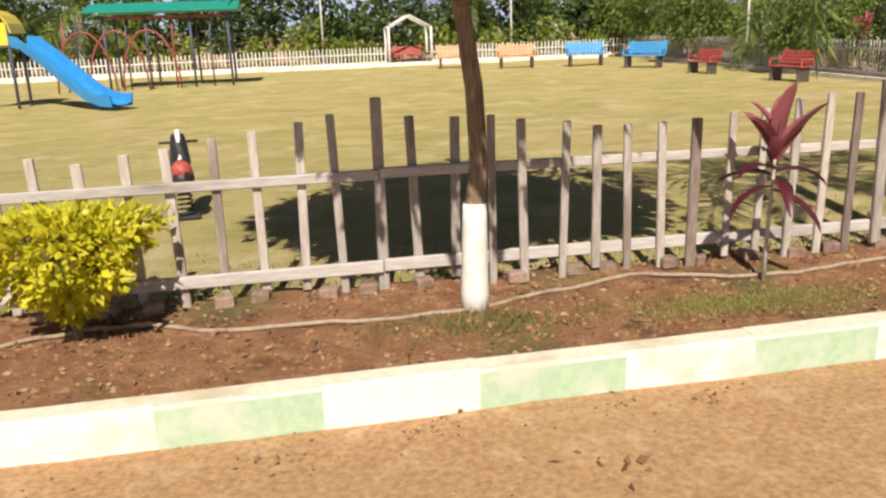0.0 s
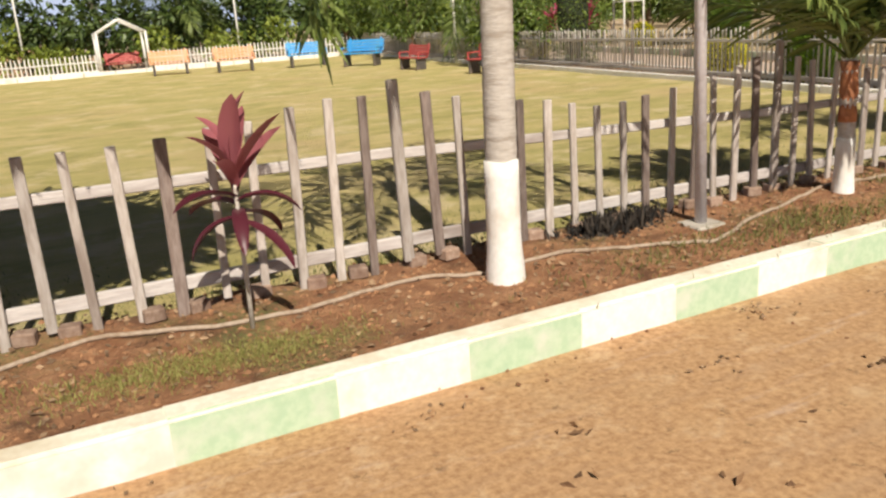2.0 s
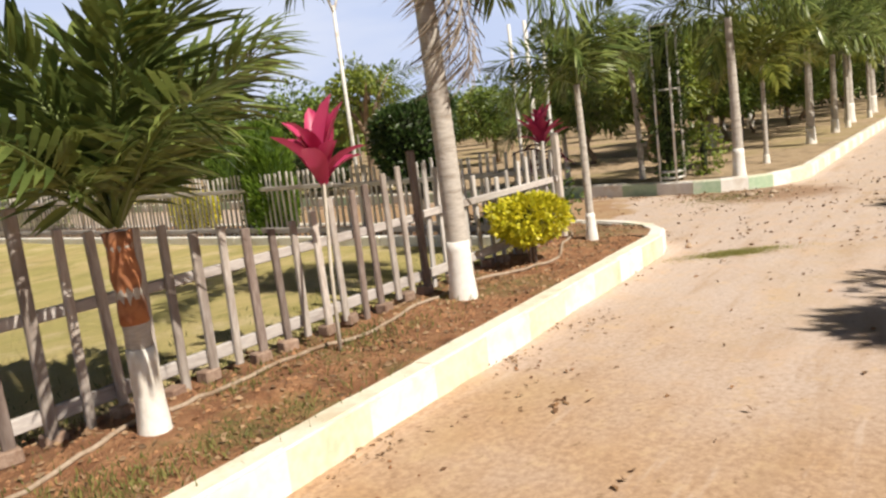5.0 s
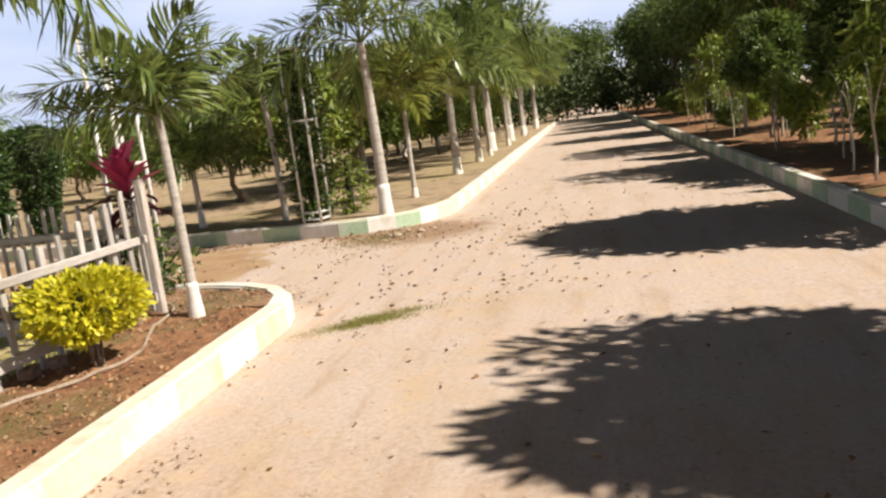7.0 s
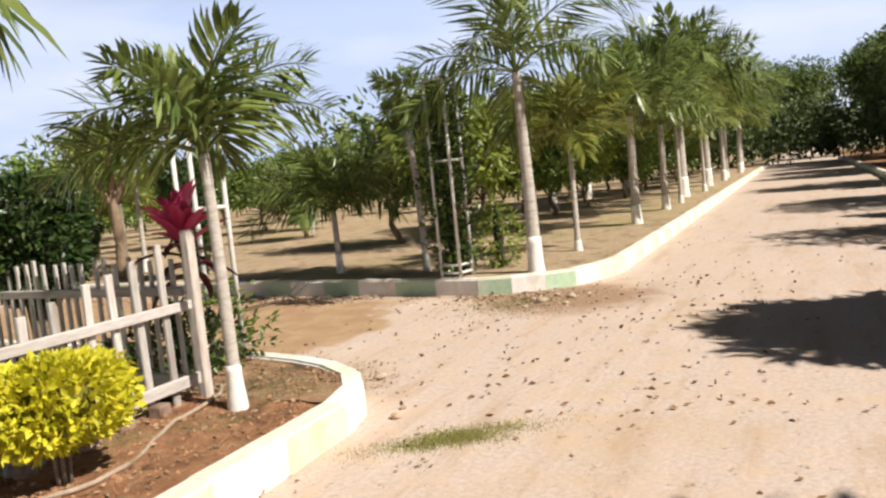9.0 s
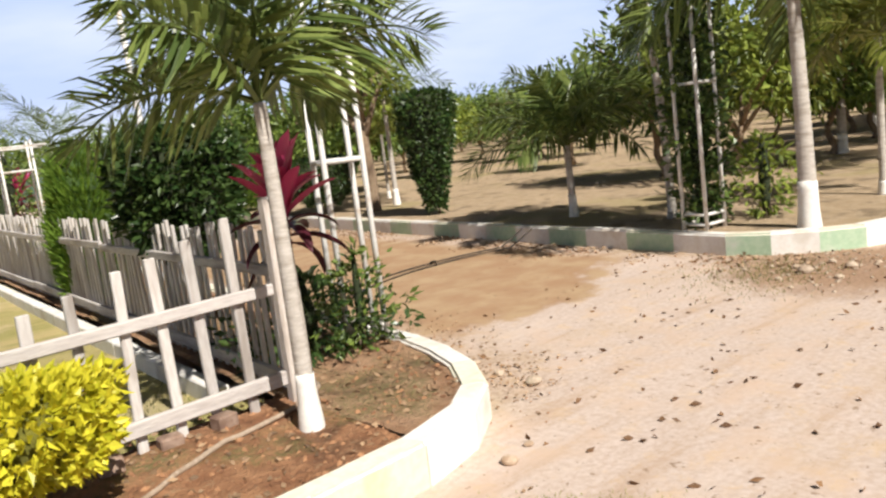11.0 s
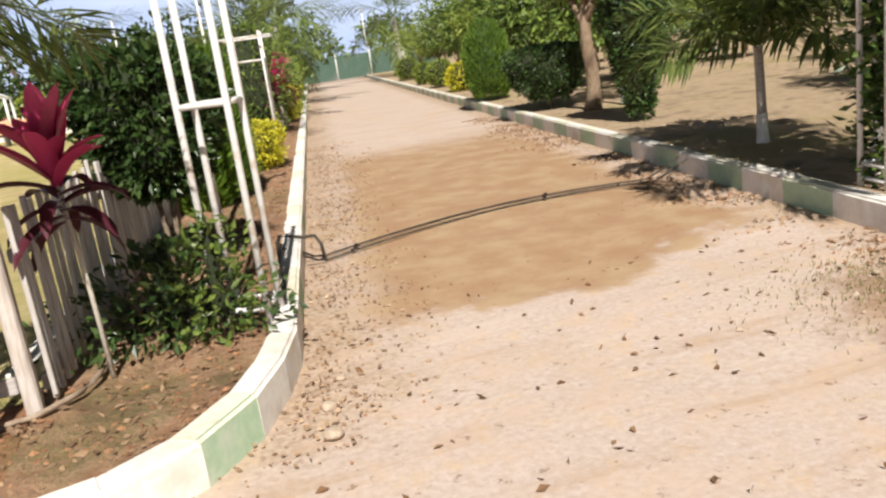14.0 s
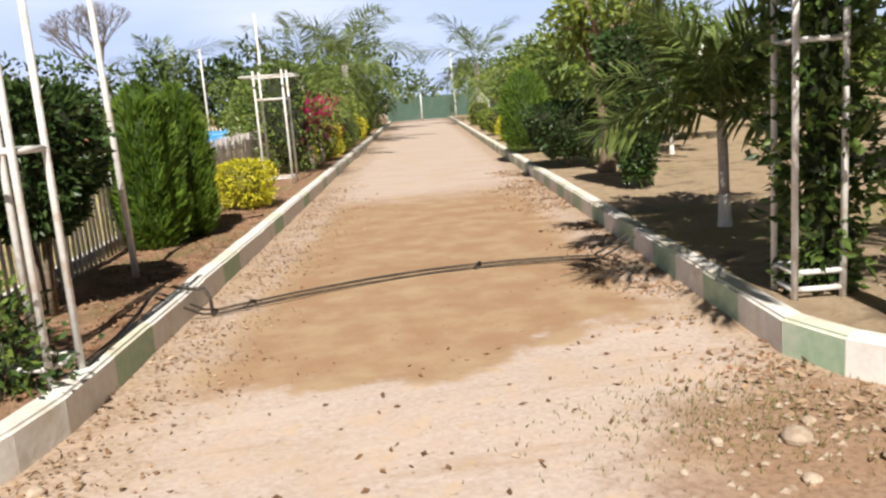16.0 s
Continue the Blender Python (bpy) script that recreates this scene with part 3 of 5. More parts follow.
def palm(at, height, r0, r1, band, fronds, length, label, seed, lean=(0, 0), mat=None, leaf_len=0.4, dry=0, husk=0.0, leaflets=42, rise=(75, -25), group="roadside palms", plume=0.3, spin=0.0, swell=0.016, droop=1.3, width=0.03, fall=0.4, turns=()):
    rng = random.Random(seed)
    mat = mat or M_PALM
    t = thing("palm_tree", at, label, "palm tree", group, spin)
    part("trunk", trunk_mesh("trunk", height, r0, r1, M_PALMTRUNK, lean, swell=swell), t)
    if band:
        part("painted_band", band_mesh("painted_band", band, r0, r1, height, lean, rng, swell), t, label="white limewashed trunk base")
    if husk:
        part("leaf_base", tube_mesh("leaf_base", [(lean[0] * ((height - husk + husk * i / 6) / height) ** 2, lean[1] * ((height - husk + husk * i / 6) / height) ** 2, height - husk + husk * i / 6) for i in range(7)], [r1 * (1.12 + 0.12 * math.sin(i * 2.3 + 0.4)) for i in range(7)], M_HUSK, 10), t, label="torn orange-brown leaf bases")
    meshes = [frond_mesh("frond", rng, length * s, leaflets, leaf_len * s, droop * b, mat, plume=plume, width=width, fall=fall) for s, b in ((1.0, 1.0), (0.9, 0.75), (1.08, 1.25))]
    top = (lean[0], lean[1], height)
    for i in range(fronds):
        az = turns[i] if turns else i * 137.5 + rng.uniform(-12, 12)
        el = rise[0] + (rise[1] - rise[0]) * (i + 0.5) / fronds + rng.uniform(-6, 6)
        part("frond", meshes[i % 3], t, pose(*top, 0, 0, az) @ pose(0, 0, 0, 0, -el, 0) @ pose(r1 * 0.6, 0, 0, rng.uniform(-20, 20), 0, 0))
    if dry:
        dm = frond_mesh("dry_frond", rng, length * 0.9, 64, leaf_len * 0.8, 0.8, M_PALMDRY, plume=0.5, width=0.016, fall=0.8)
        for i in range(dry):
            part("dry_frond", dm, t, pose(*top, 0, 0, -72 + i * 30) @ pose(0, 0, -0.05 * i, 0, 56 + 9 * i, 0), "hanging dry brown frond")
    return t


def leaf_tree(name, at, height, spread, label, category, group, seed, leaf=0.13, count=5000, clumps=34, mat=None, trunk_r=0.07, clear=0.45, band=0.0, bark=None, limbs=7, tall=None):
    """A broadleaf tree: tapered trunk, limbs and a crown of clumped leaves."""
    rng, nr = random.Random(seed), np.random.default_rng(seed)
    t = thing(name, at, label, category, group)
    z0 = height * clear
    cz, hz = (z0 + height) / 2, (height - z0) / 2
    sway = min(0.06, trunk_r * 0.9)
    bend = [(sway * math.sin(i * 1.3 + seed), sway * math.cos(i * 0.9 + seed), z0 * 1.25 * i / 6) for i in range(7)]
    bend[0] = (0, 0, -0.02)
    part("trunk", tube_mesh("trunk", bend, [trunk_r * (1.25 if i == 0 else 1 - 0.06 * i) for i in range(7)], bark or M_BARK, 10), t)
    if band:
        lo = Vector(bend[1]) * (band / bend[1][2]) if band < bend[1][2] else Vector(bend[1]).lerp(Vector(bend[2]), (band - bend[1][2]) / (bend[2][2] - bend[1][2]))
        ring = [Vector(bend[0]).lerp(lo, i / 6) for i in range(7)]
        part("painted_band", tube_mesh("painted_band", ring, [trunk_r * (1.3 - 0.04 * i) + 0.004 for i in range(7)], M_WHITE, 12), t, label="white limewashed trunk base")
    top = Vector(bend[-1])
    for i in range(limbs):
        a = i * 2 * math.pi / limbs + rng.uniform(-0.3, 0.3)
        end = Vector((math.cos(a) * spread * 0.7, math.sin(a) * spread * 0.7, cz + hz * rng.uniform(-0.2, 0.7)))
        st = Vector(bend[-1 - (i % 3)])
        part("limb", tube_mesh("limb", [st, st.lerp(end, 0.35) + Vector((0, 0, 0.12)), st.lerp(end, 0.7) + Vector((0, 0, 0.1)), end], [trunk_r * 0.6, trunk_r * 0.42, trunk_r * 0.28, trunk_r * 0.1], bark or M_BARK, 6), t)
    c, o = clumped(nr, count, clumps, spread * 0.34, (0, 0, cz), (spread * 0.78, spread * 0.78, hz * 0.8), 0.8)
    part("crown", leaf_cloud("crown", nr, c, o, leaf, leaf * 0.42, mat or M_LEAF, 0.7, 0.35), t)
    return t


def shaped_bush(name, at, profile, label, category, seed, leaf=0.06, count=3500, mat=None, group="", squash=(1, 1), stems=4, core=0.86, rough=0.05, turn=0.0, stem_r=0.018, core_mat=None, upright=0.15, slim=0.5):
    """A clipped bush: profile rows of (height, radius); leaves over the form, an added dark shell painted as its shaded
    inside, stems to the ground.
    """
    nr = np.random.default_rng(seed)
    rng = random.Random(seed)
    t = thing(name, at, label, category, group, turn)
    zs, rs = np.array([p[0] for p in profile]), np.array([p[1] for p in profile])
    area = np.concatenate([[0], np.cumsum((rs[1:] + rs[:-1]) * np.hypot(np.diff(zs), np.diff(rs)) + 1e-6)])
    u = nr.uniform(0, area[-1], count)
    k = np.clip(np.searchsorted(area, u) - 1, 0, len(zs) - 2)
    f = (u - area[k]) / (area[k + 1] - area[k])
    z, r = zs[k] + (zs[k + 1] - zs[k]) * f, rs[k] + (rs[k + 1] - rs[k]) * f
    w = nr.uniform(0, 2 * math.pi, count)
    lump = 1 + rough * np.sin(w * 3 + z * 9 + seed) + rough * np.sin(w * 7 - z * 13) + nr.normal(0, rough * 0.8, count)
    slope_z = -(rs[k + 1] - rs[k]) / (np.hypot(np.diff(zs), np.diff(rs))[k] + 1e-6)
    pts = np.stack([np.cos(w) * r * lump * squash[0], np.sin(w) * r * lump * squash[1], z + nr.normal(0, 0.012, count)], 1)
    out = np.stack([np.cos(w), np.sin(w), slope_z + upright], 1)
    part("foliage", leaf_cloud("foliage", nr, pts - out * leaf * 0.4, out, leaf, leaf * slim, mat or M_HEDGE, 0.65 if upright < 1 else 0.35, 0.05), t)
    # added closed shell behind the leaves; its dark colour stands for shade
    verts, faces, sides = [], [], 12
    for zz, rr in profile:
        for i in range(sides):
            a = 2 * math.pi * i / sides
            verts.append((math.cos(a) * rr * core * squash[0], math.sin(a) * rr * core * squash[1], zs.mean() + (zz - zs.mean()) * 0.94))
    for i in range(len(profile) - 1):
        for j in range(sides):
            a, b = i * sides + j, i * sides + (j + 1) % sides
            faces.append((a, b, b + sides, a + sides))
    faces += [tuple(range(sides - 1, -1, -1)), tuple(range(len(verts) - sides, len(verts)))]
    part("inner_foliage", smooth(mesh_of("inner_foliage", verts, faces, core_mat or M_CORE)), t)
    if stems:
        low = profile[0][0] + 0.12
        rr = profile[0][1] * 0.5
        for i in range(stems):
            a = 2 * math.pi * i / stems + rng.uniform(-0.4, 0.4)
            part("stem", tube_mesh("stem", [(math.cos(a) * rr * 0.4, math.sin(a) * rr * 0.4, -0.03), (math.cos(a) * rr * 0.6, math.sin(a) * rr * 0.6, low * 0.5), (math.cos(a) * rr, math.sin(a) * rr, low)], [stem_r, stem_r * 0.8, stem_r * 0.6], M_TWIG, 6), t)
    return t


def blade_mesh(name, length, width, bend, mat):
    """A strap leaf along +x with a fold along the middle, narrowing at both ends."""
    n, verts, faces, ang = 7, [], [], 0.0
    p = Vector((0, 0, 0))
    for i in range(n + 1):
        s = i / n
        w = width * (0.22 + 0.78 * math.sin(math.pi * min(1, s * 0.95 + 0.05)) ** 0.8) if i < n else 0.003
        up = Vector((-math.sin(ang), 0, math.cos(ang)))
        verts += [p + Vector((0, w / 2, 0)) + up * w * 0.28, p, p + Vector((0, -w / 2, 0)) + up * w * 0.28]
        p = p + Vector((math.cos(ang), 0, math.sin(ang))) * length / n
        ang -= bend / n
    for i in range(n):
        a = i * 3
        faces += [(a, a + 3, a + 4, a + 1), (a + 1, a + 4, a + 5, a + 2)]
    return smooth(mesh_of(name, verts, faces, mat))


def cordyline(at, stem, upper, lower, size, label, seed, upper_mat, lean=(0, 0), stems=1, width=0.085, lower_mat=None):
    rng = random.Random(seed)
    t = thing("cordyline", at, label, "plant", "red cordylines")
    for k in range(stems):
        off = (0.05 * k * math.cos(k * 2.4), 0.05 * k * math.sin(k * 2.4))
        h = stem * (1 - 0.16 * k)
        tip = (lean[0] + off[0] * 3, lean[1] + off[1] * 3, h)
        part("stem", tube_mesh("stem", [(off[0], off[1], -0.03), (off[0] * 1.5 + lean[0] * 0.3, off[1] * 1.5 + lean[1] * 0.3, h * 0.5), tip, (tip[0], tip[1], h + 0.12)], [0.014, 0.012, 0.01, 0.007], M_STEMW, 7), t)
        ups = [blade_mesh("leaf", size * s, width * s, b, upper_mat) for s, b in ((1, 0.5), (0.85, 0.9), (1.1, 0.3))]
        lows = [blade_mesh("leaf", size * s, width * s * 0.8, b, lower_mat or M_MAROON) for s, b in ((0.9, 1.3), (1.0, 0.9))]
        for i in range(upper):
            el = 86 - 44 * i / upper + rng.uniform(-6, 6)
            part("leaf", ups[i % 3], t, pose(tip[0], tip[1], h + 0.12 * (1 - i / upper), 0, 0, i * 137.5 + 40 * k) @ pose(0, 0, 0, 0, -el, 0))
        for i in range(lower):
            el = 32 - 52 * i / lower + rng.uniform(-8, 8)
            part("leaf", lows[i % 2], t, pose(tip[0], tip[1], h - 0.16 * i / lower, 0, 0, i * 137.5 + 70) @ pose(0, 0, 0, 0, -el, 0))
    return t


# palms and trees along the front bed
leaf_tree("street_tree", (1.3, 4.08, BED), 4.1, 1.9, "brown-barked tree with a limewashed foot in the soil bed", "tree", "", 5, 0.2, 24000, 52, M_STREETLEAF, 0.06, 0.47, bark=M_BARK, band=0.58)
palm((4.5, 4.0, BED - 0.01), 3.2, 0.09, 0.08, 0.7, 15, 2.2, "ringed grey palm with a limewashed foot by the fence", 11, (0.08, 0.02), plume=0.5)
palm((10.16, 4.12, BED - 0.01), 2.75, 0.085, 0.07, 0.45, 13, 1.35, "grey palm with a limewashed foot and hanging dry fronds", 12, (-0.04, 0.05), dry=2, plume=0.4, rise=(84, -14), droop=1.3, turns=(20, 150, 255, 60, 200, 330, 110, 310, 175, 0, -30, -75, -52))
palm((7.38, 4.07, BED - 0.01), 0.97, 0.062, 0.055, 0.47, 16, 1.15, "short young palm with torn orange leaf bases", 13, (-0.02, 0.0), swell=0.012, husk=0.42, leaf_len=0.36, leaflets=48, rise=(88, 40), plume=0.3, mat=M_PALM, droop=0.85)
palm((12.58, 4.11, BED - 0.01), 1.52, 0.042, 0.03, 0.29, 10, 0.88, "slender palm with feathery fronds at the bed's corner", 14, (0.0, 0.02), swell=0.014, leaf_len=0.27, leaflets=58, rise=(88, 26), plume=0.9, droop=1.4, width=0.025, fall=0.45, turns=(-100, 75, 10, -60, 170, 110, -35, -150, 40, 140))
# corner of the orchard and the row along the main track
palm((18.15, 4.0, ORCH), 2.45, 0.088, 0.05, 0.5, 10, 1.7, "tall grey palm with a limewashed foot at the orchard corner", 15, (-0.05, 0.02), leaf_len=0.44, leaflets=54, plume=0.6, rise=(86, 12), droop=1.6, fall=0.5, width=0.034)
palm((18.79, 7.18, ORCH + 0.02), 0.95, 0.046, 0.042, 0.36, 16, 1.3, "short spreading palm with a limewashed foot", 16, (-0.02, 0.0), swell=0.014, leaf_len=0.34, leaflets=56, rise=(88, 18), mat=M_PALM, droop=1.25, plume=0.6)
row = [palm((20.35, 4.05, ORCH), 1.75, 0.045, 0.035, 0.22, 13, 1.2, "thin young palm with a limewashed foot", 17, (0.02, 0), leaf_len=0.36, rise=(86, 12), mat=M_PALMY, width=0.035),
       palm((24.4, 3.95, ORCH), 2.1, 0.095, 0.065, 0.45, 16, 1.75, "roadside palm with a limewashed foot and arching fronds", 18, (0.04, 0), leaf_len=0.5, rise=(88, 24), width=0.042, leaflets=52, plume=0.6, droop=1.25)]
for i, (x, k, sc) in enumerate(((28.0, 1, 0.95), (33.0, 1, 1.5), (36.0, 0, 1.3), (39.5, 1, 1.6), (43.0, 1, 1.15), (47.5, 0, 1.5), (52, 1, 1.3), (57, 1, 1.2), (30.5, 0, 1.2))):
    copy_thing(row[k], pose(x, 3.95 + 0.25 * (i % 2), ORCH, 0, 0, 47 * i) @ Matrix.Scale(sc, 4))
for i, (x, y, k, sc) in enumerate(((26.0, 6.5, 1, 0.9), (31, 7.5, 1, 1.0), (37, 8, 1, 1.2), (22.0, 14.6, 0, 0.8), (44, 8, 1, 1.2))):
    copy_thing(row[k], pose(x, y, ORCH + 0.03, 0, 0, 80 * i) @ Matrix.Scale(sc, 4))

palm((18.72, 5.75, ORCH), 2.45, 0.05, 0.04, 0, 8, 0.5, "thin leaning palm behind the trellis tower", 19, (-0.12, 0.05), leaf_len=0.24, rise=(84, -60), plume=0.6)
palm((20.5, 12.6, ORCH + 0.1), 2.0, 0.05, 0.04, 0.3, 11, 1.3, "slim feathery palm in the orchard", 20, (0, 0), leaf_len=0.3, rise=(84, 0), plume=0.6)
# big dark trees behind the kerb on the sunny side
big = [leaf_tree("roadside_tree", (10.25, -3.2, 0.15), 4.3, 1.55, "dense dark-green roadside tree", "tree", "dark roadside trees", 31, 0.2, 12000, 42, M_LEAFD, 0.07, 0.3, bark=M_TWIG),
       leaf_tree("roadside_tree", (15.1, -2.7, 0.15), 4.4, 1.35, "dense dark-green roadside tree", "tree", "dark roadside trees", 32, 0.2, 12500, 42, M_LEAFD, 0.07, 0.28, bark=M_TWIG),
       leaf_tree("roadside_tree", (21.5, -4.4, 0.15), 5.0, 1.9, "dark roadside tree with a high spreading crown", "tree", "dark roadside trees", 34, 0.2, 7000, 40, M_LEAFD, 0.07, 0.36, bark=M_TWIG)]
spots = [(19.0, -5.2, 1.05, 2), (27.6, -4.0, 1.25, 2), (35.2, -4.0, 1.35, 2), (44, -4.0, 1.4, 2), (49, -3.6, 1.4, 2), (55, -3.9, 1.45, 2), (61, -3.3, 1.45, 2), (68, -2.6, 1.5, 2), (77, 0.4, 1.5, 2), (84, 3, 1.6, 2),
         (20.0, -3.0, 0.62, 0), (24.6, -2.6, 0.6, 1), (23, -12.0, 1.4, 2), (29.5, -12.6, 1.5, 2), (36, -12, 1.5, 2), (44, -12, 1.6, 2), (54, -12, 1.7, 2), (17.5, -12.5, 1.4, 2), (66, -8, 1.8, 2), (82, -5, 1.8, 2), (47, -9.6, 1.8, 2), (57, -9.0, 1.9, 2), (90, 8, 1.7, 2), (75, 8, 1.3, 2)]
for i, (x, y, sc, k) in enumerate(spots):
    copy_thing(big[k], pose(x, y - (1.3 if k == 2 and y > -6 and x < 72 else 0), 0.15, 0, 0, 71 * i) @ Matrix.Scale(sc, 4))
under = [leaf_tree("verge_shrub", (17.4, -3.0, 0.15), 1.25, 0.6, "leafy shrub under the roadside trees", "shrub", "verge shrubs", 35, 0.2, 900, 14, M_LEAFY, 0.02, 0.08, limbs=4, bark=M_TWIG),
         leaf_tree("verge_shrub", (18.7, -3.4, 0.15), 1.5, 0.75, "dark leafy shrub under the roadside trees", "shrub", "verge shrubs", 36, 0.2, 1200, 14, M_LEAFD, 0.02, 0.06, limbs=4, bark=M_TWIG)]
young = leaf_tree("young_tree", (13.9, -2.5, 0.15), 2.2, 0.42, "young light-green tree with drooping leaves on the verge", "tree", "young verge trees", 37, 0.17, 700, 16, M_LEAFY, 0.022, 0.34, limbs=4, bark=M_STEMW)
for i, (x, y, sc) in enumerate(((16.1, -2.6, 1.15), (18.6, -2.7, 1.05), (21.4, -2.9, 1.2), (24.7, -2.8, 1.2), (28.6, -2.8, 1.3), (33.5, -2.9, 1.35))):
    copy_thing(young, pose(x, y, 0.15, 0, 0, 83 * i) @ Matrix.Scale(sc, 4))
under_rng = random.Random(12)
for i in range(40):
    copy_thing(under[1 if i % 4 == 0 else 0], pose(17.5 + i * 1.1 + under_rng.uniform(-0.4, 0.4), -2.7 - under_rng.uniform(0, 2.4), 0.15, 0, 0, 57 * i) @ Matrix.Scale(under_rng.uniform(0.5, 1.05), 4))
sap = leaf_tree("sapling", (16.5, -1.95, 0.16), 1.5, 0.3, "slim sapling with a whitewashed stem on the verge", "sapling", "verge saplings", 33, 0.11, 160, 9, M_LEAFY, 0.016, 0.5, bark=M_STEMW, limbs=3)
for i in range(15):
    copy_thing(sap, pose(17.6 + i * 1.35 + 0.3 * math.sin(i * 2.2), -2.05 - 0.35 * (i % 3), 0.16, 0, 0, 63 * i) @ Matrix.Scale(0.85 + 0.3 * ((i * 7) % 5) / 5, 4))

# orchard trees in rows
orch = [leaf_tree("orchard_tree", (26.9, 13.2, ORCH + 0.15), 2.5, 1.25, "bushy mango tree on bare orchard earth", "tree", "orchard trees", 41, 0.17, 3000, 28, M_LEAF, 0.06, 0.22, limbs=5),
        leaf_tree("orchard_tree", (31.2, 15.7, ORCH + 0.2), 2.7, 1.35, "bushy mango tree on bare orchard earth", "tree", "orchard trees", 42, 0.17, 3000, 26, M_LEAFY, 0.06, 0.2, limbs=5)]
orch_rng = random.Random(9)
for i in range(12):
    for j in range(10):
        x, y = 23.5 + i * 4.2 + (j % 2) * 2.0 + orch_rng.uniform(-0.5, 0.5), 8.8 + j * 4.6 + orch_rng.uniform(-0.5, 0.5)
        if x < kerb_br(y) + 2.5 or (i, j) in ((0, 1), (1, 1), (2, 1)):
            continue
        copy_thing(orch[(i * 3 + j * 2 + i * j) % 2], pose(x, y, ORCH + 0.02, 0, 0, orch_rng.uniform(0, 360)) @ Matrix.Scale(orch_rng.uniform(0.92, 1.28), 4))

for i in range(13):
    copy_thing(orch[0 if i % 3 else 1], pose(23.2 + i * 2.9 + orch_rng.uniform(-0.5, 0.5), 6.6 + orch_rng.uniform(-0.4, 0.6), ORCH + 0.02, 0, 0, orch_rng.uniform(0, 360)) @ Matrix.Scale(orch_rng.uniform(0.9, 1.2), 4))

# trees crowding the verges of the side track
leaf_tree("verge_tree", (19.92, 12.6, ORCH + 0.05), 3.1, 0.95, "light-leaved tree with a stout brown trunk", "tree", "verge trees", 44, 0.15, 1500, 22, M_LEAFY, 0.12, 0.5, limbs=6)
for i, (x, y, sc) in enumerate(((22.6, 17.3, 1.25), (23.2, 21.6, 1.3), (24.2, 26.0, 1.4), (25.6, 31.5, 1.5), (26.6, 38.0, 1.5), (14.6, 21.4, 0.95), (15.6, 29.5, 1.25), (16.8, 36.0, 1.4), (17.8, 43.0, 1.5))):
    copy_thing(orch[0], pose(x, y, ORCH if x > 19 else BED - 0.03, 0, 0, 50 * i) @ Matrix.Scale(sc, 4))

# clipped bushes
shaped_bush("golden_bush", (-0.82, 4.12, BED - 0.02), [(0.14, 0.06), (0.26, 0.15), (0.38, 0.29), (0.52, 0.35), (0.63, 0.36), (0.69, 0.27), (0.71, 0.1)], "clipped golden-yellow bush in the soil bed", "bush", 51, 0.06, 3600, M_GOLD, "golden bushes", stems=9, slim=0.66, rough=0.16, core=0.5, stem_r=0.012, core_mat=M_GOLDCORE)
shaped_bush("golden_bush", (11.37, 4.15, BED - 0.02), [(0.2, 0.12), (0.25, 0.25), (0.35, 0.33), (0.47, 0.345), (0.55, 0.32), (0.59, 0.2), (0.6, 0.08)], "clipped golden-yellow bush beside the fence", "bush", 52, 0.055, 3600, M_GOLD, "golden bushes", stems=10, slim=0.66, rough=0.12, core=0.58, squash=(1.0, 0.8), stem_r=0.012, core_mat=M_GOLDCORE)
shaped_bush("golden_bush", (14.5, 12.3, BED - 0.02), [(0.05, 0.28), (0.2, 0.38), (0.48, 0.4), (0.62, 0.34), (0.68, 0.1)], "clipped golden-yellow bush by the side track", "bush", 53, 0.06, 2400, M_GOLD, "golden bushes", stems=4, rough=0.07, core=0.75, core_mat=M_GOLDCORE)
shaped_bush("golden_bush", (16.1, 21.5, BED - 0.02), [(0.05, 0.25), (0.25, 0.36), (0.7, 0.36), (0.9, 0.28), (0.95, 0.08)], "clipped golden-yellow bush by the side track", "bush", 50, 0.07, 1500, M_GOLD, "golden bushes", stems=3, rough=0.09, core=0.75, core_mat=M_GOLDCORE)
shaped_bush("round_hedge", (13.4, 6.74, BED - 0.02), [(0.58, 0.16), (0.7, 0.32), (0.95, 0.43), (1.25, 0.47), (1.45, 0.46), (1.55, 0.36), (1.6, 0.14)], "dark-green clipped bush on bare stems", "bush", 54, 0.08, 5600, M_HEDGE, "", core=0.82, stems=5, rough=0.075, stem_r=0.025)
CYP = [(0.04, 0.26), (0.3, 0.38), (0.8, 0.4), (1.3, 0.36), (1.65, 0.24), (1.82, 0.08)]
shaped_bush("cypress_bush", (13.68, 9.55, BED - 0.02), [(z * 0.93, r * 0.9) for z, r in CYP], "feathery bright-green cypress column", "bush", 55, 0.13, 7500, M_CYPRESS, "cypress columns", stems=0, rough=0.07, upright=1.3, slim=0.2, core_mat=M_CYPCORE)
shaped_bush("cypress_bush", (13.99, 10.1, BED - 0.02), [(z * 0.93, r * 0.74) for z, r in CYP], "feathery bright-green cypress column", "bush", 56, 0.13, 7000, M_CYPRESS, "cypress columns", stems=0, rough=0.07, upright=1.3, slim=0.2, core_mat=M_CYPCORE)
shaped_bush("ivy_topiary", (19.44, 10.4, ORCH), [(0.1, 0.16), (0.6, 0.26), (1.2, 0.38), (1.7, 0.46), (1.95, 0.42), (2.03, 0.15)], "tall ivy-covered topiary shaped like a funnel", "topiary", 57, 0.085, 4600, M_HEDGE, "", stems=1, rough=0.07)
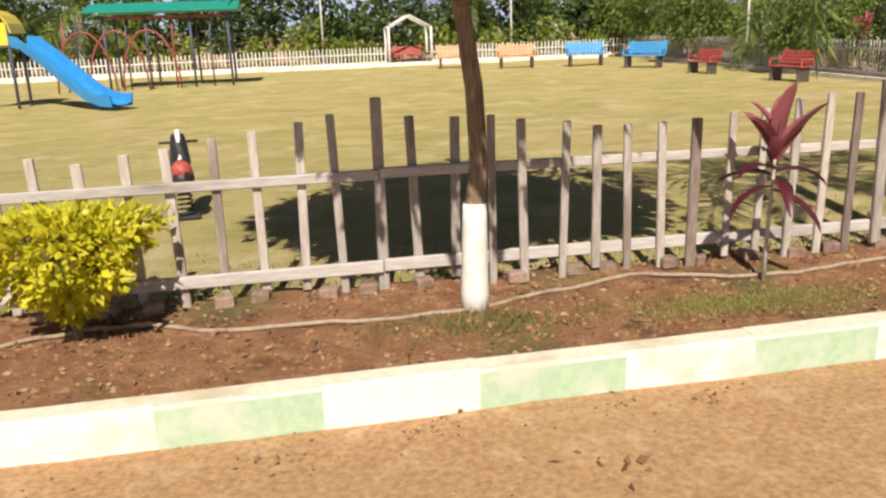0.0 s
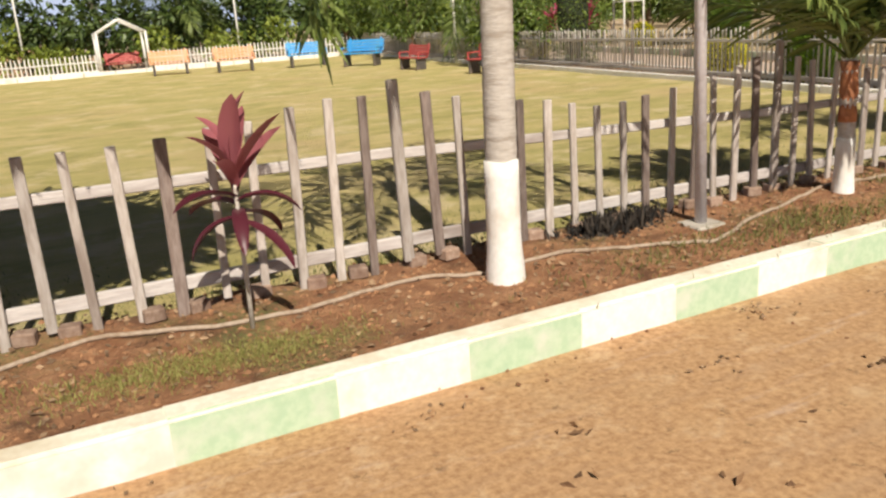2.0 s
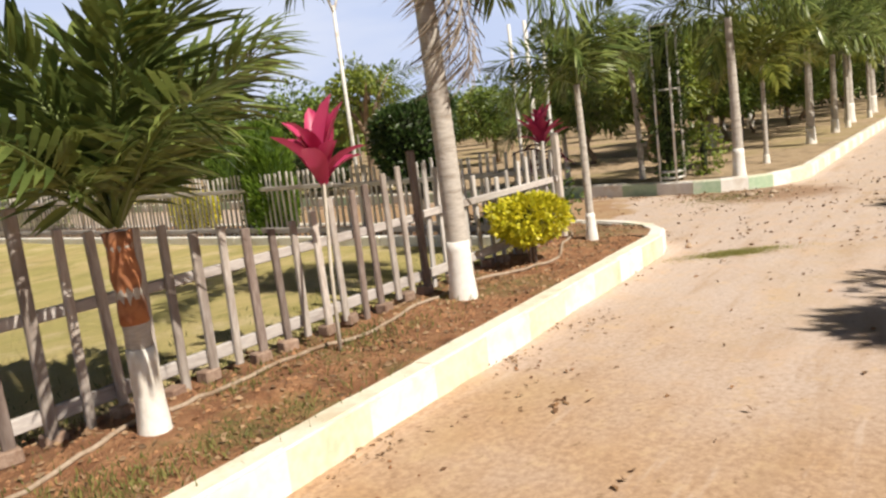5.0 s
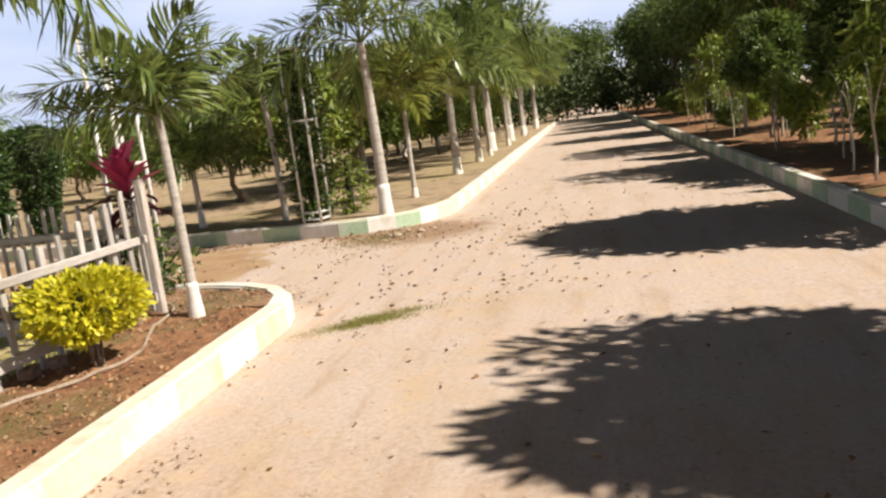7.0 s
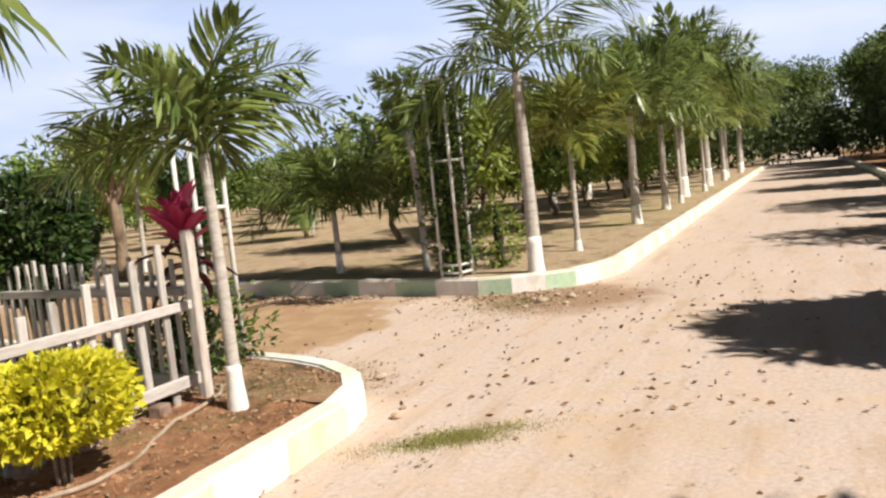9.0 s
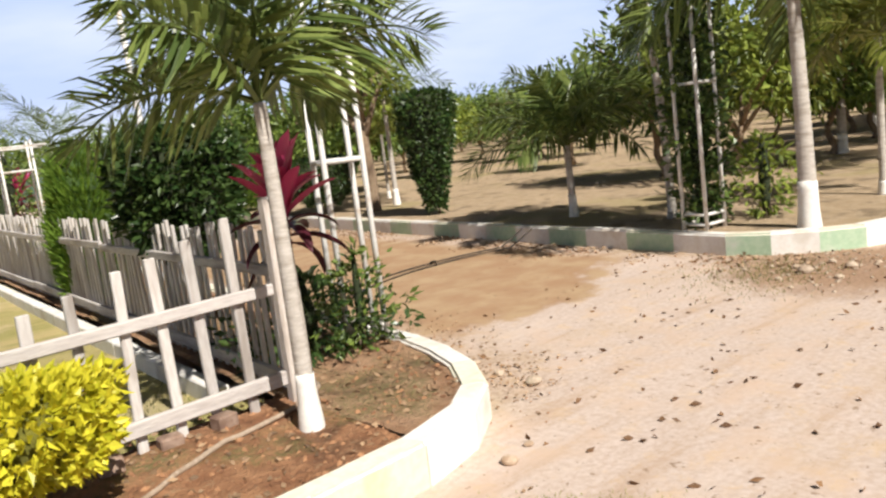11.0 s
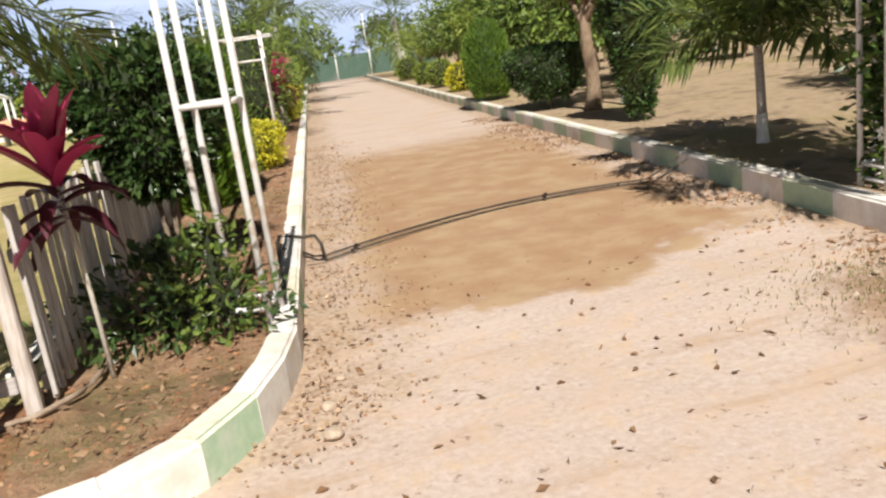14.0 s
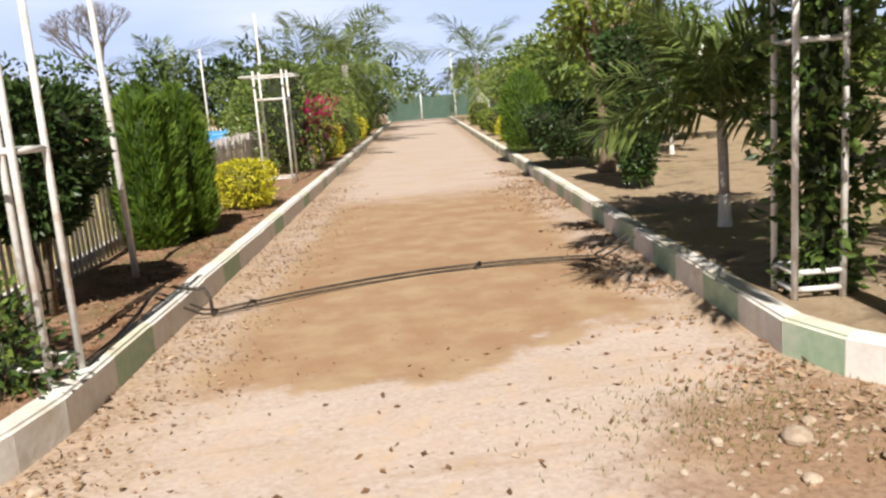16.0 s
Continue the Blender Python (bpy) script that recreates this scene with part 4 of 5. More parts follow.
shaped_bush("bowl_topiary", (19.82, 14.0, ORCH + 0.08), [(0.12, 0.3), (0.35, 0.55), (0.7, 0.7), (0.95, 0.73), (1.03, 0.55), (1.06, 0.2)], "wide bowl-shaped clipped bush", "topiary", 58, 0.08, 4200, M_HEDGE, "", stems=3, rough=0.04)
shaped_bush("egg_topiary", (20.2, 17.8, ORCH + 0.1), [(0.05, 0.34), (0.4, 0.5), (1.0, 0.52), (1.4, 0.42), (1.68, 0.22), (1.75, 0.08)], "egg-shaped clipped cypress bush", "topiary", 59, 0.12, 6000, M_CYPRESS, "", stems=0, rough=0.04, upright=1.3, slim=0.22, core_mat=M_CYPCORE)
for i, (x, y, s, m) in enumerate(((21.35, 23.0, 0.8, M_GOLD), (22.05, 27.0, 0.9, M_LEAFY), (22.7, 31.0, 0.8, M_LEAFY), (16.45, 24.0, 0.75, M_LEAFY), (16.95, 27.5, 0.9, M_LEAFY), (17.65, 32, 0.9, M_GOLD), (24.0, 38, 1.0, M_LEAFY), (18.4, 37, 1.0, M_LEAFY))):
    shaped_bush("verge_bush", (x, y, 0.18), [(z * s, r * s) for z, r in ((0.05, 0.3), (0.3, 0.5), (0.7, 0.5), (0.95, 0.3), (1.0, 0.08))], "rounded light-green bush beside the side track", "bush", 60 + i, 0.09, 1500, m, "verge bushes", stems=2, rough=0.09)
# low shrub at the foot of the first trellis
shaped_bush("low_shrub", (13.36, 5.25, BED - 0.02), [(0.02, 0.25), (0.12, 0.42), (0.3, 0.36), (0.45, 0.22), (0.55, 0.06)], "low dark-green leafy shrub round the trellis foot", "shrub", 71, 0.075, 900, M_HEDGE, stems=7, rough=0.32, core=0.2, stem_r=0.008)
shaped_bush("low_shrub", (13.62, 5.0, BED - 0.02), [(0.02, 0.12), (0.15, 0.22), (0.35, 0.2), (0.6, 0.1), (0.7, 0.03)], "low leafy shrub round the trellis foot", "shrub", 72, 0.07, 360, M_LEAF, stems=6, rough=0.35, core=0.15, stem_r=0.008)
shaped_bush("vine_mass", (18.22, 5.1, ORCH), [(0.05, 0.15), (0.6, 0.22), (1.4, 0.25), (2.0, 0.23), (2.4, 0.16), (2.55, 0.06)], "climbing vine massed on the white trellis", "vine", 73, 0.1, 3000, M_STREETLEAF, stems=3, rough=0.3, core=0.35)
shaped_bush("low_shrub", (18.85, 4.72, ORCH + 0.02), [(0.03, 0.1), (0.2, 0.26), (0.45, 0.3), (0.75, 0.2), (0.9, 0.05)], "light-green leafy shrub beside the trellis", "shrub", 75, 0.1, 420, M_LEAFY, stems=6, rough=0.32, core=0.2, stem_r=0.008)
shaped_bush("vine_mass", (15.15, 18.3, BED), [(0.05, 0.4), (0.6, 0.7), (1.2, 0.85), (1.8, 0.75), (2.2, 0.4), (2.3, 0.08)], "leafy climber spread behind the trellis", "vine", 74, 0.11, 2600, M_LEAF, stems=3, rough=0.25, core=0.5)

# cordylines
cordyline((3.06, 4.06, BED - 0.01), 0.7, 9, 8, 0.37, "dusky-pink cordyline on a thin pale stem", 81, M_PINK, (0.0, -0.03), width=0.1)
cordyline((8.72, 4.1, BED - 0.01), 0.98, 14, 0, 0.42, "bright magenta cordyline on a thin stem", 82, M_MAGENTA, (0.1, 0.04), width=0.13, lower_mat=M_MAGENTA)
cordyline((13.06, 4.8, BED - 0.01), 0.92, 20, 12, 0.37, "magenta cordyline with maroon lower leaves", 83, M_MAGENTA, (-0.03, -0.03), width=0.1)
for i, (x, y) in enumerate(((15.62, 18.3), (15.95, 20.3), (16.3, 22.8))):
    cordyline((x, y, BED), 0.95, 13, 12, 0.62, "magenta cordyline clump beside the side track", 84 + i, M_MAGENTA, stems=2, width=0.1)


# ---- posts, trellises, lamps ----
def trellis(at, height, label, size=0.36, bars=(1.2, 2.35), top=False, turn=0.0):
    t = thing("trellis_tower", at, label, "trellis", "white trellis towers", turn)
    h = size / 2
    for sx in (-1, 1):
        for sy in (-1, 1):
            part("pole", tube_mesh("pole", [(sx * h, sy * h, -0.05), (sx * h, sy * h, height * 0.5), (sx * h, sy * h, height)], [0.021, 0.02, 0.02], M_METALW, 8), t)
    for z in (0.1,) + bars:
        k = h
        for a, b in (((-k, -k), (k, -k)), ((k, -k), (k, k)), ((k, k), (-k, k)), ((-k, k), (-k, -k))):
            part("crossbar", tube_mesh("crossbar", [(*a, z), (*b, z)], 0.017, M_METALW, 6), t)
    if top:
        w = size * 0.9
        for a, b in (((-w, -w), (w, -w)), ((w, -w), (w, w)), ((w, w), (-w, w)), ((-w, w), (-w, -w))):
            part("top_rail", tube_mesh("top_rail", [(*a, height - 0.1), (*b, height - 0.1)], 0.016, M_METALW, 6), t)
    return t


trellis((13.77, 5.22, BED - 0.02), 2.35, "white pipe trellis tower in the soil bed", 0.26, (1.2,), turn=-20)
trellis((18.08, 5.02, ORCH), 2.55, "white pipe trellis tower grown with vines", 0.28, (0.2, 1.5, 2.5), turn=-10)
trellis((14.95, 15.8, BED), 2.0, "white pipe trellis with a square top frame", 0.5, (1.5,), True, turn=-10)


def lamp_post(at, height, label, arms=True, r=0.035, mat=None, lean=(0, 0), foot=False):
    t = thing("lamp_post", at, label, "lamp post", "lamp posts")
    m = mat or M_METALW
    part("pole", tube_mesh("pole", [(0, 0, -0.04), (lean[0] * 0.5, lean[1] * 0.5, height * 0.5), (lean[0], lean[1], height)], [r, r * 0.9, r * 0.75], m, 12), t)
    if foot:
        part("footing", box_mesh("footing", 0.24, 0.22, 0.045, M_CONC, 0.012), t, pose(0, 0, -0.03))
    if arms:
        for s in (-1, 1):
            arm = part("arm", tube_mesh("arm", [(lean[0], lean[1], height - 0.1), (lean[0] + s * 0.12, lean[1], height + 0.15), (lean[0] + s * 0.3, lean[1], height + 0.32)], 0.016, m, 8), t)
            part("lamp_head", box_mesh("lamp_head", 0.26, 0.09, 0.05, M_METALW, 0.015), arm, pose(lean[0] + s * 0.38, lean[1], height + 0.33, 0, -s * 25, 0))
    return t


lamp_post((6.08, 4.12, BED), 4.2, "grey steel lamp post with a concrete footing", True, 0.04, M_GREYPOLE, (-0.1, 0.05), True)
lamp_post((13.76, 7.95, BED), 3.0, "white lamp post with two short arms", True, 0.03, None, (-0.06, 0.0))
lamp_post((27.8, 62.0, 0.0), 5.0, "white lamp post at the far end of the track", False, 0.06)
lamp_post((2.0, 42.0, LAWN), 4.5, "white lamp post behind the park fence", False, 0.05)
lamp_post((11.5, 41.0, LAWN), 4.5, "white lamp post behind the park fence", False, 0.05)
lamp_post((14.6, 24.0, LAWN), 4.0, "white lamp post beside the side track", False, 0.045)


# ---- fences ----
PICKET = [box_mesh("picket", w, 0.028, 1.0, m, 0.005) for w, m in ((0.052, M_WOOD), (0.046, M_WOOD), (0.055, M_WOODD), (0.05, M_WOOD), (0.058, M_WOODD))]
PICKET_B = [box_mesh("picket", w, 0.024, 1.0, M_PALEWOOD, 0.004) for w in (0.034, 0.038, 0.031)]
PICKET_P = box_mesh("picket", 0.05, 0.026, 1.0, M_PALEWOOD, 0.005)
PICKET_W = [box_mesh("picket", 0.05, 0.03, 1.0, M_FENCEW, 0.005)]


def picket_fence(name, a, b, spacing, label, meshes, low, high, tops, base, behind=lambda s: True, rail_mat=None, seed=1, rail_h=0.06):
    """A fence from a to b; behind(s) tells on which side of the rails its pickets stand."""
    rng = random.Random(seed)
    A, B = Vector((*a, 0)), Vector((*b, 0))
    L, d = (B - A).length, (B - A).normalized()
    ang = math.degrees(math.atan2(d.y, d.x))
    t = thing(name, (a[0], a[1], base), label, "fence", "", ang)
    rm = rail_mat or M_RAIL
    n = round(L / 3.25)
    for z, h in ((low, rail_h * 1.3), (high, rail_h)):
        for i in range(n):
            me = box_mesh("rail", L / n - 0.006, 0.034, h, rm, 0.006, False)
            part("rail", me, t, pose((i + 0.5) * L / n, 0, z + rng.uniform(-0.012, 0.012), 0, rng.uniform(-0.3, 0.3), 0))
    s = 0.0
    while s < L - 0.02:
        h = tops + rng.uniform(-0.025, 0.025)
        part("picket", meshes[rng.randrange(len(meshes))], t,
             pose(s, 0.034 if behind(s) else -0.034, 0.03, rng.uniform(-1.0, 1.0), rng.uniform(-1.6, 1.6), rng.uniform(-4, 4)) @ Matrix.Diagonal((1, 1, h - 0.03, 1)))
        s += spacing * rng.uniform(0.95, 1.05)
    return t


# the front fence: tall posts at the bays, pickets falling towards the middle of each bay, rails stepping down with the ground
BAYS = [(-8.9, 14, 1.08), (-5.65, 14, 1.08), (-2.4, 14, 1.09), (0.84, 15, 1.10), (4.11, 15, 1.02), (7.12, 16, 0.99), (10.2, 13, 0.98), (12.72, 0, 0)]


def rail_at(x, z0, drop):
    return z0 - drop * min(1.0, max(0.0, (x - 3.2) / 4.4))


front_fence = thing("picket_fence", (0, 4.5, 0), "weathered grey timber picket fence beside the soil bed", "fence")
front_rng = random.Random(3)
for (x0, n, low), (x1, _, _) in zip(BAYS, BAYS[1:]):
    for z0, drop, h in ((0.36, 0.02, 0.075), (0.915, 0.115, 0.06)):
        za, zb = rail_at(x0, z0, drop), rail_at(x1, z0, drop)
        part("rail", box_mesh("rail", x1 - x0 - 0.006, 0.034, h, M_RAIL, 0.006, False), front_fence,
             pose((x0 + x1) / 2, 0, (za + zb) / 2 + front_rng.uniform(-0.008, 0.008), 0, math.degrees(math.atan2(za - zb, x1 - x0)), 0))
    for i in range(n):
        u = 1 - abs(2 * i / n - 1)
        x = x0 + (x1 - x0) * i / n + (front_rng.uniform(-0.012, 0.012) if i else 0)
        top = 1.28 + rail_at(x, 0, 0.04) - (1.28 - low) * u + front_rng.uniform(-0.02, 0.02) + (0.06 if i == 0 else 0)
        foot = BED - 0.01 + (0.05 if front_rng.random() < 0.4 else 0.0)
        side = 0.034 if x < 1.4 or x > 10.2 else -0.034
        pick = PICKET[0] if x < 1.4 else PICKET_P if x > 10.2 else PICKET[front_rng.randrange(len(PICKET))]
        wide = 1.25 if i == 0 else front_rng.uniform(0.88, 1.12)
        part("picket" if i else "post", pick, front_fence,
             pose(x, side, foot, front_rng.uniform(-1, 1), front_rng.uniform(-1.8, 1.8), front_rng.uniform(-4, 4)) @ Matrix.Diagonal((wide, 1.4 if i == 0 else 1, top - foot, 1)))
picket_fence("picket_fence", (12.8, 4.62), (fence_b(37.5), 37.5), 0.116, "weathered pale timber picket fence along the side track", PICKET_B, 0.12, 0.70, 0.92, BED - 0.02, lambda s: False, seed=4)
picket_fence("white_fence", (-15.5, 38.0), (4.8, 38.6), 0.17, "white picket fence at the far side of the lawn", PICKET_W, 0.15, 0.55, 0.85, LAWN, rail_mat=M_FENCEW, seed=5)
picket_fence("white_fence", (7.0, 38.6), (fence_b(37.8), 37.8), 0.17, "white picket fence at the far side of the lawn", PICKET_W, 0.15, 0.55, 0.85, LAWN, rail_mat=M_FENCEW, seed=6)
brick_mesh = box_mesh("brick", 0.11, 0.09, 0.07, M_BRICK, 0.008)
footing = thing("brick_footing", (0, 0, 0), "loose bricks propping the fence's bottom rail", "bricks")
for i in range(52):
    part("brick", brick_mesh, footing, pose(-3.2 + i * 0.305 + 0.05 * math.sin(i * 2.7), 4.47 + 0.02 * math.sin(i * 1.9), BED + 0.0 + 0.006 * math.sin(i * 3.1), 0, 0, 14 * math.sin(i * 5.1)))
corner_post = thing("corner_post", (12.76, 4.5, BED - 0.03), "thick grey timber post at the fence corner", "post")
part("shaft", box_mesh("shaft", 0.07, 0.07, 1.1, M_WOOD, 0.01), corner_post)

# low white edging along the lawn inside the side fence
edge = thing("lawn_edging", (0, 0, 0), "low white edging kerb along the lawn", "kerb", kind="structure")
for i in range(34):
    y0 = 5.0 + i * 0.97
    p, q = Vector((fence_b(y0) - 0.22, y0, 0)), Vector((fence_b(y0 + 0.96) - 0.22, y0 + 0.96, 0))
    part("edging_block", box_mesh("edging_block", (q - p).length, 0.1, 0.14, M_WHITE, 0.01), edge, pose(*((p + q) / 2).xy, LAWN - 0.03, 0, 0, math.degrees(math.atan2((q - p).y, (q - p).x))))
back_edge = thing("lawn_edging", (0, 0, 0), "low white edging at the far side of the lawn", "kerb", kind="structure")
for i in range(24):
    part("edging_block", box_mesh("edging_block", 1.22, 0.12, 0.2, M_WHITE, 0.01), back_edge, pose(-14 + i * 1.25, 37.6, LAWN - 0.03))


# ---- park furniture ----
def bench(at, turn, mat, label, size=1.0):
    t = thing("park_bench", at, label, "bench", "park benches", turn)
    t.matrix_basis = t.matrix_basis @ Matrix.Scale(size, 4)
    for i in range(4):
        part("seat_slat", box_mesh("seat_slat", 1.5, 0.09, 0.035, mat, 0.008), t, pose(0, -0.18 + i * 0.105, 0.42))
    for i in range(4):
        part("back_slat", box_mesh("back_slat", 1.5, 0.03, 0.085, mat, 0.008), t, pose(0, 0.24 + i * 0.028, 0.5 + i * 0.1, -14, 0, 0))
    for s in (-1, 1):
        part("leg", box_mesh("leg", 0.09, 0.42, 0.42, M_DARKLEG, 0.02), t, pose(s * 0.6, -0.01, 0))
        part("back_post", box_mesh("back_post", 0.06, 0.05, 0.56, mat, 0.01), t, pose(s * 0.62, 0.235, 0.4, -14, 0, 0))
        part("arm_rest", box_mesh("arm_rest", 0.06, 0.45, 0.04, mat, 0.01), t, pose(s * 0.7, 0.02, 0.62))
        part("arm_post", box_mesh("arm_post", 0.05, 0.05, 0.22, mat, 0.01), t, pose(s * 0.7, -0.17, 0.42))
    return t


bench((12.7, 18.7, LAWN), -84, M_RED, "faded red park bench on the lawn", 0.84)
bench((12.6, 23.0, LAWN), -84, M_RED, "faded red park bench on the lawn", 0.8)
bench((12.6, 27.3, LAWN), -52, M_BLUE, "bright blue park bench on the lawn")
bench((11.6, 30.4, LAWN), -8, M_BLUE, "bright blue park bench on the lawn")
bench((9.0, 31.0, LAWN), -6, M_ORANGE, "faded orange park bench on the lawn")
bench((7.0, 33.2, LAWN), -6, M_ORANGE, "faded orange park bench on the lawn")
bench((5.9, 39.3, LAWN - 0.05), 0, M_RED, "red bench under the white gate")

gate = thing("garden_gate", (5.9, 39.0, LAWN - 0.05), "white gabled pipe gateway in the park fence", "gate")
for y in (-0.7, 0.7):
    for s in (-1, 1):
        part("post", tube_mesh("post", [(s * 1.0, y, 0), (s * 1.0, y, 1.75)], 0.06, M_METALW, 8), gate)
    part("gable", tube_mesh("gable", [(-1.05, y, 1.72), (0, y, 2.3), (1.05, y, 1.72)], 0.05, M_METALW, 8), gate)
for p in ((-1.0, 1.75), (0, 2.28), (1.0, 1.75)):
    part("purlin", tube_mesh("purlin", [(p[0], -0.75, p[1]), (p[0], 0.75, p[1])], 0.035, M_METALW, 8), gate)

# slide with its platform
slide = thing("playground_slide", (-6.55, 22.2, LAWN), "blue plastic slide with a yellow hooded platform", "slide")
sp = [(0.2, 0.1, 1.55), (0.55, -0.15, 1.5), (1.1, -0.6, 1.12), (1.7, -1.1, 0.65), (2.2, -1.5, 0.28), (2.6, -1.85, 0.14), (2.95, -2.1, 0.12)]
across = Vector((0.62, 0.78, 0)).normalized()
prof = [(-0.34, 0.24), (-0.31, 0.25), (-0.27, 0.05), (-0.1, 0.0), (0.1, 0.0), (0.27, 0.05), (0.31, 0.25), (0.34, 0.24), (0.3, -0.03), (-0.3, -0.03)]
verts = [Vector(p) + across * a + Vector((0, 0, b)) for p in sp for a, b in prof]
k = len(prof)
faces = [(i * k + j, i * k + (j + 1) % k, (i + 1) * k + (j + 1) % k, (i + 1) * k + j) for i in range(len(sp) - 1) for j in range(k)]
part("chute", mesh_of("chute", verts, faces, M_SLIDE), slide)
deck = part("deck", box_mesh("deck", 1.1, 1.1, 0.06, M_PIPE_DARK, 0.01), slide, pose(-0.4, 0.3, 1.5))
for x in (-0.9, 0.1):
    for y in (-0.2, 0.8):
        part("leg", tube_mesh("leg", [(x, y, 0), (x, y, 2.1)], 0.04, M_PIPE_DARK, 8), slide)
hood = []
for i in range(9):
    a = math.pi * i / 8
    hood += [(-0.4 + 0.62 * math.cos(a), -0.3, 1.85 + 0.6 * math.sin(a)), (-0.4 + 0.62 * math.cos(a), 0.9, 1.85 + 0.6 * math.sin(a))]
hm = mesh_of("hood", hood, [(2 * i, 2 * i + 1, 2 * i + 3, 2 * i + 2) for i in range(8)], M_YELLOW)
hob = part("hood", hm, slide, label="yellow moulded hood")
sol = hob.modifiers.new("thick", "SOLIDIFY")
sol.thickness = 0.03
part("side_panel", box_mesh("side_panel", 1.0, 0.04, 0.55, M_YELLOW, 0.01), deck, pose(0, -0.54, 0.06))
for i in range(6):
    part("rung", tube_mesh("rung", [(-1.15 - 0.0, 0.1, 0.2 + i * 0.25), (-1.15, 0.55, 0.2 + i * 0.25)], 0.018, M_PIPE_DARK, 6), slide)

frame_set = thing("climbing_frame", (-3.5, 29.2, LAWN), "pipe climbing frame under a teal canopy", "climbing frame")
for x in (-2.0, -0.7, 0.7, 1.9):
    for y in (-0.9, 0.9):
        part("post", tube_mesh("post", [(x, y, 0), (x, y, 2.35)], 0.04, M_PIPE_DARK, 8), frame_set)
for y in (-0.9, 0.9):
    part("beam", tube_mesh("beam", [(-2.0, y, 2.3), (1.9, y, 2.3)], 0.035, M_PIPE_RED, 8), frame_set)
for x in (-2.6, -1.6, -0.6):
    part("arch", tube_mesh("arch", [(x + 0.9 * math.cos(math.pi * i / 10), -1.4, 1.9 * math.sin(math.pi * i / 10)) for i in range(11)], 0.03, M_PIPE_RED, 6), frame_set)
for x, m in ((-3.3, M_PIPE_RED), (-2.9, M_PIPE_DARK), (-1.35, M_PIPE_DARK), (0.1, M_PIPE_RED), (1.3, M_PIPE_DARK)):
    part("climbing_pole", tube_mesh("climbing_pole", [(x, -0.9, 0), (x, -0.9, 1.6), (x + 0.06, -0.85, 2.3)], 0.028, m, 6), frame_set)
for x in (-3.3, 0.1):
    for i in range(6):
        part("rung", tube_mesh("rung", [(x, -0.9, 0.3 + i * 0.28), (x + 0.4, -0.9, 0.3 + i * 0.28)], 0.02, M_PIPE_RED, 6), frame_set)
for x in (0.85, 1.55):
    part("swing_rope", tube_mesh("swing_rope", [(x - 0.2, 0, 2.3), (x - 0.2, 0, 0.55)], 0.012, M_PIPE_DARK, 5), frame_set)
    part("swing_rope", tube_mesh("swing_rope", [(x + 0.2, 0, 2.3), (x + 0.2, 0, 0.55)], 0.012, M_PIPE_DARK, 5), frame_set)
    part("swing_seat", box_mesh("swing_seat", 0.46, 0.2, 0.04, M_PIPE_RED, 0.01), frame_set, pose(x, 0, 0.52))
part("ridge_beam", tube_mesh("ridge_beam", [(-2.4, 0, 2.32), (2.2, 0, 2.32)], 0.035, M_PIPE_DARK, 8), frame_set)
cv = [(x, y, 2.5 + 0.28 * (1 - abs(y) / 1.3)) for x in (-2.5, 2.3) for y in (-1.3, 0, 1.3)]
can = part("canopy", mesh_of("canopy", cv, [(0, 3, 4, 1), (1, 4, 5, 2)], M_TEAL), frame_set, label="teal pitched canopy sheet")
sol = can.modifiers.new("thick", "SOLIDIFY")
sol.thickness = 0.05

rider = thing("spring_rider", (-0.66, 7.36, LAWN), "black and white toy rider with a red seat on a spring", "play rider", turn=8)
rider.matrix_basis = rider.matrix_basis @ Matrix.Scale(0.72, 4)
coil = [(0.09 * math.cos(i * 0.7), 0.09 * math.sin(i * 0.7), 0.02 + i * 0.0068) for i in range(46)]
part("spring", tube_mesh("spring", coil, 0.014, M_BLACK, 6), rider)
part("base_plate", box_mesh("base_plate", 0.34, 0.34, 0.03, M_BLACK, 0.008), rider)
rider_body = part("body", tube_mesh("body", [(0, -0.36, 0.5), (0, -0.32, 0.52), (0, -0.15, 0.5), (0, 0.05, 0.52), (0, 0.22, 0.66), (0, 0.32, 0.86), (0, 0.4, 0.98), (0, 0.42, 1.0)], [0.03, 0.12, 0.15, 0.15, 0.13, 0.11, 0.09, 0.02], M_BLACK, 14), rider)
part("stripe", tube_mesh("stripe", [(0, -0.1, 0.66), (0, 0.08, 0.68), (0, 0.2, 0.79), (0, 0.28, 0.94), (0, 0.36, 1.06)], 0.035, M_WHITE, 8), rider_body, label="white stripe along the back")
part("seat", tube_mesh("seat", [(0, -0.34, 0.6), (0, -0.3, 0.62), (0, -0.12, 0.62), (0, -0.08, 0.6)], [0.03, 0.13, 0.13, 0.03], M_RED, 12), rider_body, label="red moulded seat")
part("handlebar", tube_mesh("handlebar", [(-0.24, 0.3, 0.92), (0.24, 0.3, 0.92)], 0.016, M_BLACK, 8), rider_body)

